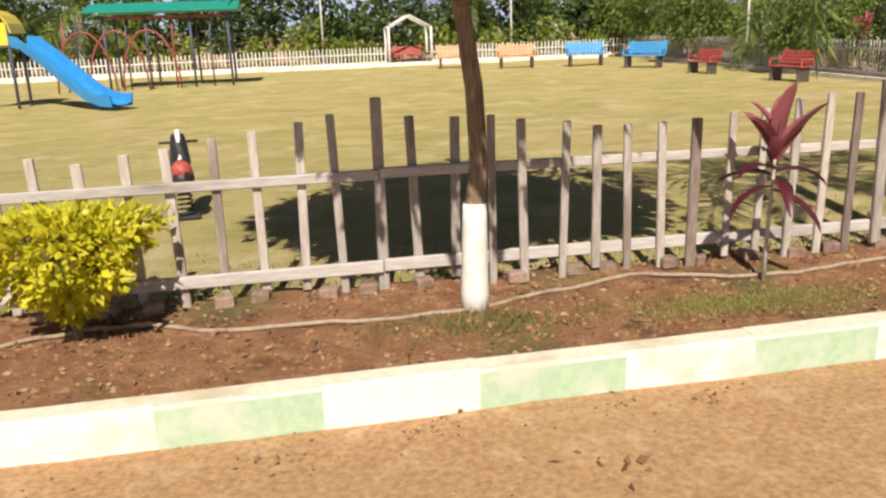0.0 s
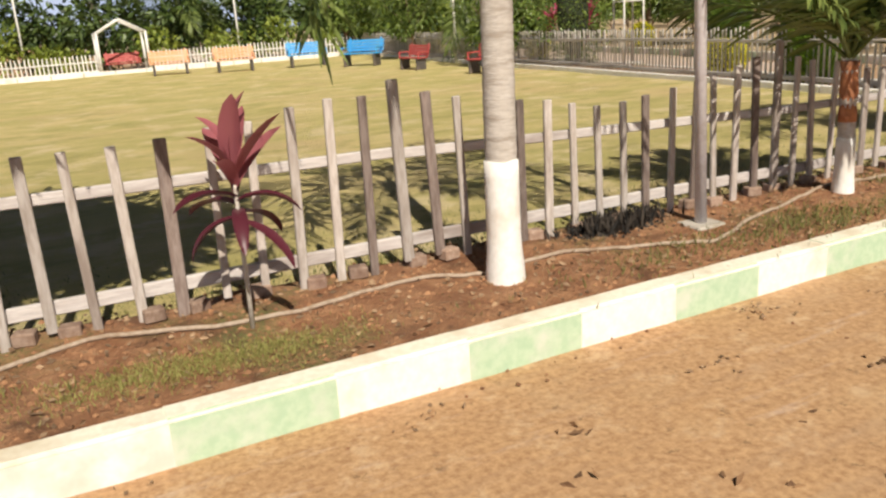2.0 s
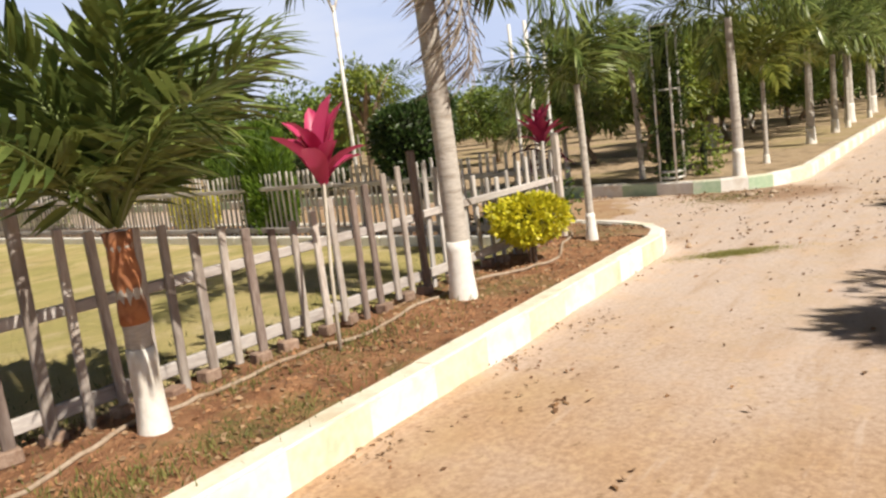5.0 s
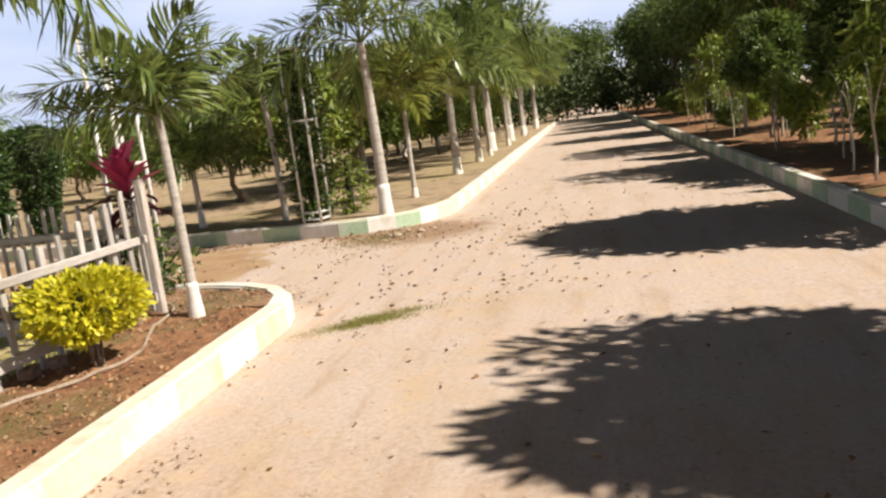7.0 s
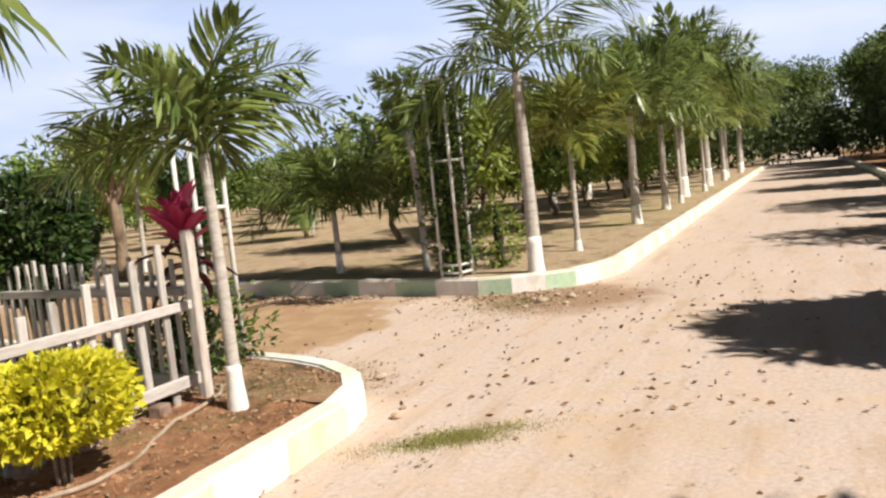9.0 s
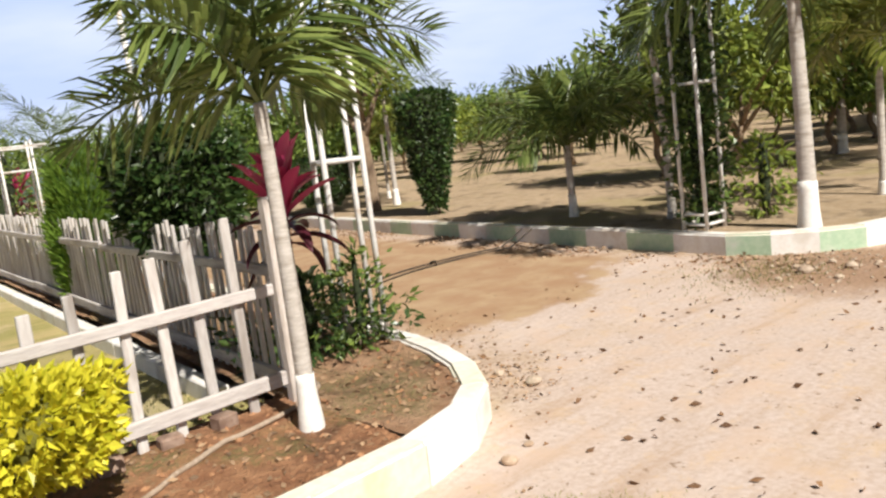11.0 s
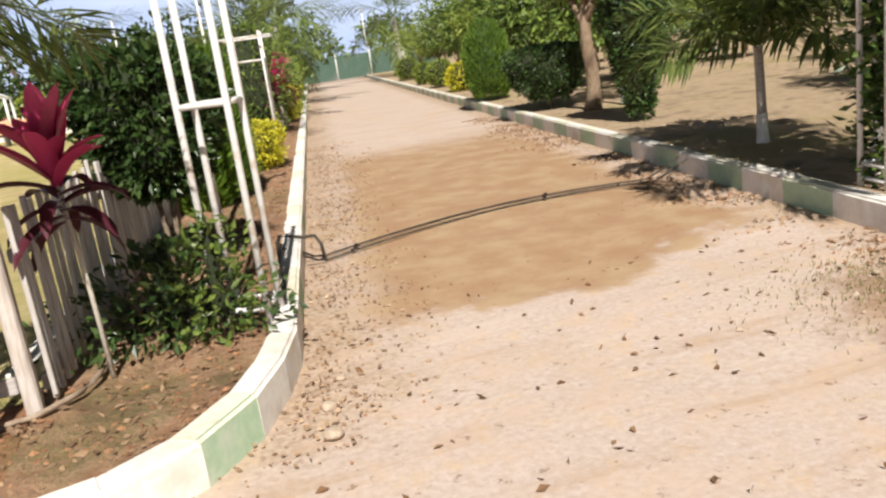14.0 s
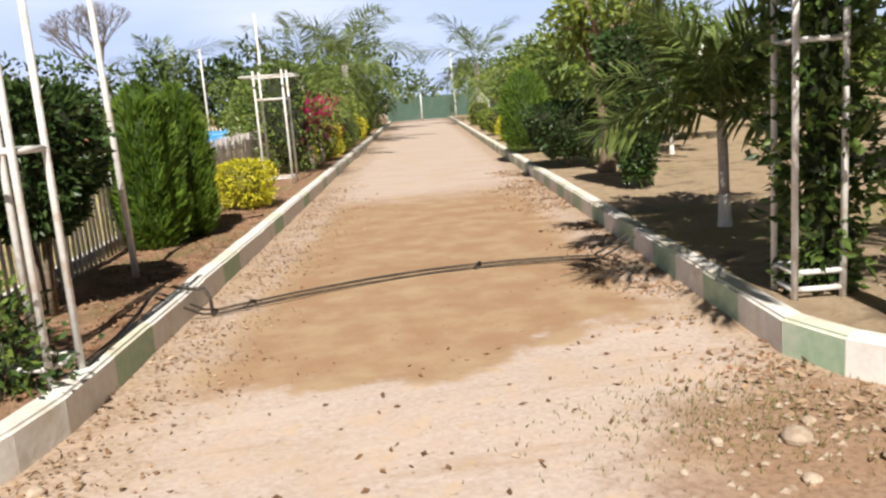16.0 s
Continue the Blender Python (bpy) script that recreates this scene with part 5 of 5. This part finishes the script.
# ---- pipes on the ground ----
hose = thing("garden_hose", (0, 0, 0), "dusty hose lying along the soil bed", "hose")
hp = [(-4.5, 4.2), (-1.9, 4.05), (-1.21, 4.13), (-0.56, 4.23), (0.17, 3.99), (1.05, 4.0), (1.7, 4.16), (2.31, 4.3), (3.1, 4.12), (3.98, 4.2), (4.31, 4.15), (4.97, 4.1), (5.5, 3.98), (5.91, 3.8), (6.4, 4.0), (7.0, 4.17), (7.51, 4.22), (8.3, 4.3), (9.2, 4.2), (9.8, 4.28), (10.6, 4.3), (11.4, 4.0), (12.2, 4.25), (12.9, 4.5), (13.05, 5.2)]
fine_hp = []
for i in range(len(hp) - 1):
    p0, p1, p2, p3 = (Vector((*hp[max(0, min(len(hp) - 1, j))], 0)) for j in (i - 1, i, i + 1, i + 2))
    for s in range(8):
        u = s / 8
        q = 0.5 * (2 * p1 + (p2 - p0) * u + (2 * p0 - 5 * p1 + 4 * p2 - p3) * u * u + (3 * p1 - p0 - 3 * p2 + p3) * u ** 3)
        base_z = bed_z(q.x, q.y, BED - 0.03 + 0.04 * (q.y - kerb_a(q.x) - 0.1) / (4.52 - kerb_a(q.x)))
        fine_hp.append((q.x, q.y, base_z + 0.012 + 0.015 * max(0, noise.noise((q.x * 1.3, 0, 0)))))
part("hose", tube_mesh("hose", fine_hp, 0.013, M_HOSE, 7), hose)
pipes = thing("irrigation_pipes", (0, 0, 0), "pair of black pipes tied together across the side track", "pipe")
for off in (0.0, 0.15):
    pts = []
    for i in range(41):
        s = i / 40
        x = 14.1 + s * 3.87
        y = 6.75 + off + 0.95 * math.sin(s * 2.3) - 0.25 * s
        z = 0.016 + (0.22 * max(0, 1 - s * 12) + 0.18 * max(0, 1 - (1 - s) * 14))
        pts.append((x, y, z))
    part("pipe", tube_mesh("pipe", pts, 0.009, M_BLACKPIPE, 7), pipes)
for s in (0.16, 0.66):
    x, y = 14.1 + s * 3.87, 6.8 + 0.95 * math.sin(s * 2.3) - 0.25 * s
    part("tie", tube_mesh("tie", [(x - 0.03, y - 0.08, 0.02), (x + 0.02, y, 0.045), (x + 0.05, y + 0.1, 0.02)], 0.016, M_BLACKPIPE, 6), pipes)
loop = thing("pipe_loop", (13.96, 5.3, BED), "black pipe end laid beside the kerb and over it", "pipe")
part("pipe", tube_mesh("pipe", [(0.0, 0.0, 0.02), (0.06, 0.5, 0.015), (0.1, 1.0, 0.03), (0.13, 1.35, 0.07), (0.17, 1.55, 0.09), (0.26, 1.66, 0.05), (0.36, 1.7, 0.015), (0.45, 1.7, 0.012), (0.49, 1.68, -0.06), (0.5, 1.66, -0.18)], 0.014, M_BLACKPIPE, 7), loop)

# ---- far things ----
net = thing("net_fence", (22.5, 61.0, 0.0), "grey-green shade-net fence on posts", "fence")
for i in range(5):
    part("post", tube_mesh("post", [(i * 2.6, 0, 0), (i * 2.6, 0, 2.0)], 0.05, M_METALW, 6), net)
for i in range(4):
    part("panel", box_mesh("panel", 2.5, 0.03, 1.7, M_NET, 0.005), net, pose(i * 2.6 + 1.3, 0.06, 0.1))

nr = np.random.default_rng(77)


def wood_band(name, spots, label, mat, leaf, per, seed):
    """Far woodland: many clumps of leaves on unseen stems, told apart only as a mass."""
    g = np.random.default_rng(seed)
    cs, os_ = [], []
    for x, y, w, h in spots:
        c, o = clumped(g, per, 11, w * 0.36, (x, y, h * 0.52), (w * 0.7, w * 0.7, h * 0.4), 0.9)
        cs.append(c)
        os_.append(o)
    return tagged(new(name, leaf_cloud(name, g, np.concatenate(cs), np.concatenate(os_), leaf, leaf * 0.5, mat, 0.8, 0.3)), label, "woodland", kind="stuff")


wr = random.Random(4)
wood_band("far_woods", [(-26 + i * 1.3 + wr.uniform(-0.6, 0.6), 43 + (i % 3) * 2.4 + wr.uniform(-1, 1), wr.uniform(1.8, 2.8), wr.uniform(3.6, 6.4)) for i in range(36)], "dense green woodland behind the park", M_WOODLAND, 0.42, 700, 1)
wood_band("far_woods", [(-20 + i * 3.0 + wr.uniform(-1, 1), 41.3 + wr.uniform(-0.5, 1.2), wr.uniform(0.9, 1.5), wr.uniform(1.5, 2.6)) for i in range(13)], "yellow-green shrubs behind the park fence", M_LEAFY, 0.3, 420, 2)
wood_band("far_woods", [(70 + wr.uniform(-6, 30), 14 + i * 4.2, wr.uniform(3, 5), wr.uniform(3.5, 6.0)) for i in range(26)], "green tree line beyond the orchard", M_LEAF, 0.6, 420, 3)
wood_band("far_woods", [(14 + i * 4 + wr.uniform(-1.5, 1.5), 70 + wr.uniform(-4, 14), wr.uniform(2.5, 4.5), wr.uniform(3.5, 6.0)) for i in range(22)], "green tree line at the end of the side track", M_LEAF, 0.55, 420, 4)
wood_band("far_woods", [(88 + wr.uniform(-6, 14), -30 + i * 4.5, wr.uniform(3, 5), wr.uniform(4, 7.5)) for i in range(12)], "tree line at the end of the main track", M_LEAFD, 0.6, 460, 5)
wood_band("far_woods", [(-32 - wr.uniform(0, 8), -20 + i * 6.0, wr.uniform(3, 5), wr.uniform(4, 7)) for i in range(12)], "tree line beyond the park", M_LEAF, 0.6, 300, 6)
wood_band("far_woods", [(64 + wr.uniform(-3, 6), -9 + i * 0.9, wr.uniform(1.8, 2.8), wr.uniform(3.0, 5.2)) for i in range(34)], "dark trees closing the end of the main track", M_WOODLAND, 0.36, 620, 7)
hill_v, hill_f = [], []
for i in range(41):
    for j in range(13):
        a, r = radians(-40 + 110 * i / 40), 420 + 40 * j
        env = math.exp(-((math.degrees(a) - 4) / 9) ** 2) * 44 + 7
        hill_v.append((r * math.cos(a), r * math.sin(a), -3 + env * math.sin(math.pi * j / 12) * (0.75 + 0.5 * noise.noise((i * 0.35, j * 0.3, 2)))))
hill_f = [(i * 13 + j, (i + 1) * 13 + j, (i + 1) * 13 + j + 1, i * 13 + j + 1) for i in range(40) for j in range(12)]
tagged(new("backdrop", smooth(mesh_of("backdrop", hill_v, hill_f, M_HILL))), "low scrub-covered hills on the horizon", "hills", kind="structure")
# coconut palms and bushes between the park and the side track
inner = palm((15.6, 24.5, BED), 2.2, 0.13, 0.1, 0, 16, 2.6, "coconut palm with long hanging fronds", 91, (0.1, 0), leaf_len=0.6, rise=(80, -50), group="coconut palms", leaflets=46)
for x, y, s, a in ((17.5, 33.0, 1.3, 40), (9.5, 44.0, 1.4, 100), (19.0, 46, 1.5, 10), (26.5, 48, 1.5, 200), (-9, 40, 1.3, 20)):
    copy_thing(inner, pose(x, y, BED, 0, 0, a) @ Matrix.Scale(s, 4))
for i, (x, y, w, h) in enumerate(((14.8, 20.5, 0.9, 1.6), (15.9, 25.5, 1.0, 2.0), (16.8, 29.5, 1.1, 2.2), (17.7, 34.5, 1.2, 2.4), (22.3, 21.5, 0.9, 2.4), (23.2, 26, 1.1, 2.8), (24.3, 31.5, 1.2, 2.8), (25.3, 36, 1.3, 3.0), (26, 42, 1.4, 3.2), (18.6, 42, 1.3, 2.8))):
    leaf_tree("verge_tree", (x, y, 0.18), h, w, "small leafy tree beside the side track", "tree", "verge trees", 120 + i, 0.16, 1500, 18, (M_LEAF, M_LEAFD, M_LEAFY)[i % 3], 0.04, 0.25, limbs=4)
# bare-branched tree beyond the park
bare = thing("bare_tree", (5.8, 49.0, LAWN), "leafless grey tree with fine spreading twigs", "tree")
bare.matrix_basis = bare.matrix_basis @ Matrix.Scale(1.35, 4)
br = random.Random(3)


def fork(p, d, length, r, depth, out):
    q = p + d * length
    out.append((p, q, r))
    if depth:
        for _ in range(3):
            nd = (d + Vector((br.uniform(-0.7, 0.7), br.uniform(-0.7, 0.7), br.uniform(-0.15, 0.5)))).normalized()
            fork(q, nd, length * 0.72, r * 0.6, depth - 1, out)


segs = []
fork(Vector((0, 0, 0)), Vector((0.05, 0, 1)), 1.9, 0.12, 6, segs)
part("trunk", tube_mesh("trunk", [segs[0][0], segs[0][1]], [0.14, 0.1], M_TWIG, 8), bare)
part("branch_crown", mesh_of("branch_crown", *joined(*[tube([a, b], [r, r * 0.65], 4, False) for a, b, r in segs[1:]]), M_TWIG), bare)

# ---- litter ----


def litter(name, count, place, label, mat, size, seed, flat=0.12, up=0.008):
    g = np.random.default_rng(seed)
    pts = np.array([place(g) for _ in range(count)])
    out = np.stack([g.normal(0, 1, count), g.normal(0, 1, count), np.abs(g.normal(0, flat, count))], 1)
    pts[:, 2] += up
    return tagged(new(name, leaf_cloud(name, g, pts, out, size, size * 0.6, mat, 0.15, 0)), label, "litter", kind="stuff")


def heaps(seed, count, centre, spread):
    """A place function that drops things in loose heaps about chosen centres."""
    g0 = np.random.default_rng(seed)
    cs = [centre(g0) for _ in range(count)]

    def place(g):
        x, y, z = cs[g.integers(0, count)]
        return x + g.normal(0, spread), y + g.normal(0, spread * 0.6), z

    return place


def clods(name, count, place, label, mat, size, seed):
    """Crumbs of earth: squashed eight-sided lumps."""
    g = np.random.default_rng(seed)
    c = np.array([place(g) for _ in range(count)])
    r = size * g.uniform(0.25, 1.0, (count, 1)) ** 1.6
    six = np.array([(1, 0, 0), (0, 1, 0), (-1, 0, 0), (0, -1, 0), (0, 0, 0.7), (0, 0, -0.5)])
    v = c[:, None, :] + r[:, None, :] * six[None] * g.uniform(0.6, 1.3, (count, 6, 1))
    tri = np.array([(0, 1, 4), (1, 2, 4), (2, 3, 4), (3, 0, 4), (1, 0, 5), (2, 1, 5), (3, 2, 5), (0, 3, 5)])
    f = (np.arange(count) * 6)[:, None, None] + tri[None]
    return tagged(new(name, mesh_of(name, v.reshape(-1, 3).tolist(), f.reshape(-1, 3).tolist(), mat)), label, "soil crumbs", kind="stuff")


def on_bed(g, x0=-3.0, x1=12.9):
    x = g.uniform(x0, x1)
    y = g.uniform(kerb_a(x) + 0.2, 4.7)
    return x, y, bed_z(x, y, BED - 0.03 + 0.04 * (y - kerb_a(x) - 0.1) / (4.52 - kerb_a(x)))


def on_side_bed(g):
    y = g.uniform(3.8, 14)
    hi = bed_b_right(y) - 0.12
    lo = 12.9 if y < 4.62 else fence_b(y) + 0.05
    x = g.uniform(lo, max(hi, lo + 0.05))
    return x, y, bed_z(x, y, BED - 0.02)


def on_track(x0, x1, y0, y1):
    return lambda g: ((x := g.uniform(x0, x1)), (y := g.uniform(y0, y1)), ground_at(x, y)[2])


def by_kerb_a(g):
    x = g.uniform(-3, 12.8)
    return x, kerb_a(x) - abs(g.normal(0, 0.3)) - 0.05, 0.0


def by_kerb_bl(g):
    y = g.uniform(3.7, 16)
    return (kerb_bl(y) if y > 4.8 else along(CORNER_NEAR, y=y)) + abs(g.normal(0, 0.28)) + 0.06, y, 0.0


def by_kerb_br(g):
    y = g.uniform(3.7, 16)
    return (kerb_br(y) if y > 4.57 else along(CORNER_FAR, y=y)) - abs(g.normal(0, 0.3)) - 0.06, y, 0.0


litter("fallen_leaves", 250, on_track(6, 26, -1.3, 3.0), "dry curled leaves scattered on the track", M_TRODDEN, 0.045, 1)
litter("fallen_leaves", 340, on_track(13.0, 18.5, 1.0, 5.4), "dry curled leaves scattered at the junction", M_TRODDEN, 0.048, 2)
litter("dry_litter", 1500, heaps(21, 60, by_kerb_br, 0.14), "dry leaf litter along the kerb foot", M_CHIP, 0.05, 3)
litter("dry_litter", 1500, heaps(22, 70, by_kerb_bl, 0.2), "dry leaf litter along the kerb foot", M_DEADLEAF, 0.032, 4)
litter("dry_litter", 900, heaps(29, 60, by_kerb_bl, 0.24), "pale dry chips along the kerb foot", M_CHIP, 0.03, 9)
litter("dry_litter", 420, heaps(23, 30, by_kerb_a, 0.1), "dry leaf litter along the kerb foot", M_DEADLEAF, 0.03, 5)
litter("dry_litter", 260, heaps(24, 70, on_track(-2, 9, 0.9, 2.9), 0.06), "dry leaf litter trodden into the track", M_TRODDEN, 0.055, 8)
litter("dry_litter", 2600, on_bed, "dry leaf litter on the red soil bed", M_DEADLEAF, 0.042, 6)
litter("dry_litter", 900, on_side_bed, "dry leaf litter on the red soil bed", M_DEADLEAF, 0.045, 7)
clods("soil_crumbs", 5200, on_bed, "crumbled red soil on the bed", M_CLOD, 0.022, 31)
clods("soil_crumbs", 1800, on_side_bed, "crumbled red soil on the bed", M_CLOD, 0.02, 32)
clods("soil_crumbs", 260, heaps(25, 70, by_kerb_a, 0.2), "earth crumbs along the kerb foot", M_CLOD, 0.016, 33)
clods("soil_crumbs", 700, heaps(27, 60, by_kerb_bl, 0.22), "earth crumbs along the kerb foot", M_CLOD, 0.011, 36)
clods("soil_crumbs", 1200, heaps(26, 50, by_kerb_br, 0.2), "earth crumbs along the kerb foot", M_CLOD, 0.018, 34)
clods("gravel", 300, lambda g: (17.3 + g.normal(0, 0.45), 3.55 + g.normal(0, 0.32), 0.0), "pale broken stones by the kerb corner", M_STONE, 0.024, 35)


def tufts(name, count, place, label, seed, length=0.06, mat=None):
    g = np.random.default_rng(seed)
    pts = np.array([place(g) for _ in range(count)])
    out = np.stack([g.normal(0, 0.35, count), g.normal(0, 0.35, count), np.ones(count)], 1)
    return tagged(new(name, leaf_cloud(name, g, pts, out, length, length * 0.16, mat or M_GRASS, 0.2, 0)), label, "grass", kind="stuff")


def patch(cx, cy, rx, ry, z):
    return lambda g: (cx + g.normal(0, rx), cy + g.normal(0, ry), z)


tufts("grass", 4200, patch(2.75, 3.76, 0.42, 0.1, BED - 0.02), "sparse green grass in the soil bed", 1, 0.028, M_GREENGRASS)
tufts("grass", 900, patch(1.3, 3.85, 0.3, 0.1, BED - 0.02), "sparse green grass in the soil bed", 2, 0.05)
tufts("grass", 1800, patch(6.6, 3.75, 0.9, 0.14, BED - 0.02), "sparse green grass in the soil bed", 3, 0.05)
tufts("grass", 2600, patch(8.3, 4.2, 0.9, 0.2, BED - 0.02), "thin dry grass in the soil bed", 4, 0.05)
tufts("grass", 9000, lambda g: (12.76 + 0.57 * (u := g.normal(0, 0.23)) + 0.82 * (v := g.normal(0, 0.075)), 2.8 - 0.82 * u + 0.57 * v, -0.008), "low grass patch on the track by the kerb", 5, 0.022, M_GREENGRASS)
tufts("grass", 1500, patch(17.0, 3.9, 0.4, 0.3, -0.01), "low grass patch on the track by the kerb", 6, 0.035)
tufts("grass", 5000, lambda g: (g.uniform(-3, 12.6), 4.62 + abs(g.normal(0, 0.5)), LAWN - 0.01), "short dry grass at the edge of the lawn", 7, 0.055)
tufts("dead_grass", 520, patch(5.6, 4.4, 0.17, 0.06, BED - 0.01), "blackened heap of dead grass under the fence", 8, 0.13, M_CHAR)
clods("ash_crumbs", 500, lambda g: (5.6 + g.normal(0, 0.22), 4.38 + g.normal(0, 0.06), BED), "black crumbs under the fence", M_CHAR, 0.03, 38)

stone_rng = random.Random(6)
for i, (x, y, s) in enumerate(((17.05, 3.62, 0.13), (17.3, 3.35, 0.1), (16.9, 3.3, 0.07), (17.2, 3.75, 0.06), (17.45, 3.55, 0.07), (16.75, 3.7, 0.05), (17.0, 4.1, 0.05), (13.95, 3.9, 0.1), (13.98, 4.2, 0.07), (13.05, 3.3, 0.08), (14.1, 4.5, 0.05), (13.25, 3.36, 0.05), (16.5, 3.5, 0.04), (17.5, 3.2, 0.05))):
    bm = bmesh.new()
    bmesh.ops.create_icosphere(bm, subdivisions=2, radius=s / 2)
    for v in bm.verts:
        v.co *= 1 + 0.35 * noise.noise(v.co * (9 / s * 0.15) + Vector((i * 3.3, 0, 0)))
        v.co.z *= 0.6
    st = new("stone", bm_mesh("stone", bm, M_STONE))
    st.matrix_basis = pose(x, y, s * 0.16, 0, 0, stone_rng.uniform(0, 360))
    tagged(st, "pale rough stone lying on the sandy track", "stone", "loose stones")

# ---- kerbs ----
def kerb_block_mesh(side, top):
    bm = bmesh.new()
    bmesh.ops.create_cube(bm, size=1)
    for v in bm.verts:
        v.co = (v.co.x, v.co.y * 0.15, v.co.z * 0.29 + 0.055)
    long_edges = [e for e in bm.edges if abs(e.verts[0].co.x - e.verts[1].co.x) > 0.5]
    bmesh.ops.bevel(bm, geom=long_edges, offset=0.018, segments=3, affect="EDGES")
    cuts = [e for e in bm.edges if abs(e.verts[0].co.x - e.verts[1].co.x) > 0.5]
    bmesh.ops.subdivide_edges(bm, edges=cuts, cuts=2, use_grid_fill=True)
    for v in bm.verts:
        if abs(v.co.x) < 0.49:
            v.co.y += 0.003 * noise.noise(v.co * 7)
            v.co.z += 0.004 * noise.noise(v.co * 5 + Vector((3, 0, 0)))
    bm.normal_update()
    for f in bm.faces:
        f.material_index = 1 if f.normal.z > 0.4 else 0
    return bm_mesh("kerb_block", bm, side, top)


KERB_W, KERB_G, KERB_C = kerb_block_mesh(M_WHITE, M_WHITE), kerb_block_mesh(M_KGREEN, M_KTOP), kerb_block_mesh(M_KFADE, M_KTOP)


def kerb(name, line, block, paint, label, side, seed, joints=()):
    """Painted blocks laid end to end along a line; paint(i, x, y) picks a block's paint; side: where the body lies from the face."""
    rng = random.Random(seed)
    k = thing(name, (0, 0, 0), label, "kerb", kind="structure")
    pts = [Vector((*p, 0)) for p in line]
    run, total = [0.0], 0.0
    for a, b in zip(pts, pts[1:]):
        total += (b - a).length
        run.append(total)

    def at(s):
        for i in range(len(pts) - 1):
            if s <= run[i + 1] or i == len(pts) - 2:
                return pts[i].lerp(pts[i + 1], (s - run[i]) / (run[i + 1] - run[i]))

    n = round(total / block)
    marks = list(joints) or [total * i / n for i in range(n + 1)]
    for i, (s0, s1) in enumerate(zip(marks, marks[1:])):
        a, b = at(s0), at(s1)
        d = (b - a).normalized()
        m = (a + b) / 2 + Vector((-d.y, d.x, 0)) * 0.075 * side
        part("kerb_block", paint(i, m.x, m.y), k,
             pose(m.x, m.y, rng.uniform(-0.004, 0.004), rng.uniform(-0.6, 0.6), rng.uniform(-0.2, 0.2), math.degrees(math.atan2(d.y, d.x))) @ Matrix.Diagonal(((b - a).length + (0.004 if block < 0.5 else 0.001), 1, 1, 1)))
    return k


def striped(first_green):
    return lambda i, x, y: KERB_G if (i % 2 == 0) == first_green else KERB_W


LAB = "kerb of painted blocks, alternately white and mint green"
KERB_T = kerb_block_mesh(M_WHITE, M_KTOP)
J = [-8.36, -7.64, -6.92, -6.2, -5.48, -4.76, -4.04, -3.32, -2.6, -1.76, -1.04, -0.31, 0.41, 1.13, 1.85, 2.53, 3.22, 3.87, 4.51, 5.13, 5.74, 6.31, 6.9] + [6.9 + 0.58 * i for i in range(1, 11)]
kerb("kerb_1", [(-8.36, 3.2), (0, 3.2), (12.71, 3.45)], 0.655, lambda i, x, y: (KERB_C if i % 2 else KERB_T) if x > 7.0 else (KERB_G if i % 2 else KERB_T), LAB, 1, 1, [x + 8.36 for x in J])
kerb("kerb_2", CORNER_NEAR, 0.4, lambda i, x, y: KERB_G if i == 2 else KERB_W, LAB, 1, 2)
kerb("kerb_3", [(13.96, 4.85), (kerb_bl(60), 60)], 0.66, lambda i, x, y: KERB_G if i % 4 == 1 else KERB_W, LAB, 1, 3)
kerb("kerb_4", [(17.62, 4.57), (kerb_br(60), 60)], 0.62, striped(False), LAB, -1, 4)
kerb("kerb_5", CORNER_FAR, 0.44, lambda i, x, y: (KERB_G, KERB_W, KERB_G, KERB_W, KERB_C)[min(i, 4)], LAB, 1, 5)
kerb("kerb_6", [(19.3, 3.15), (75, 3.3)], 0.66, lambda i, x, y: KERB_C if i % 2 else KERB_W, LAB, 1, 6)
kerb("kerb_7", [(-8.89, -1.4), (3.0, -1.4), (75, -1.3)], 0.66, striped(True), LAB, -1, 7)
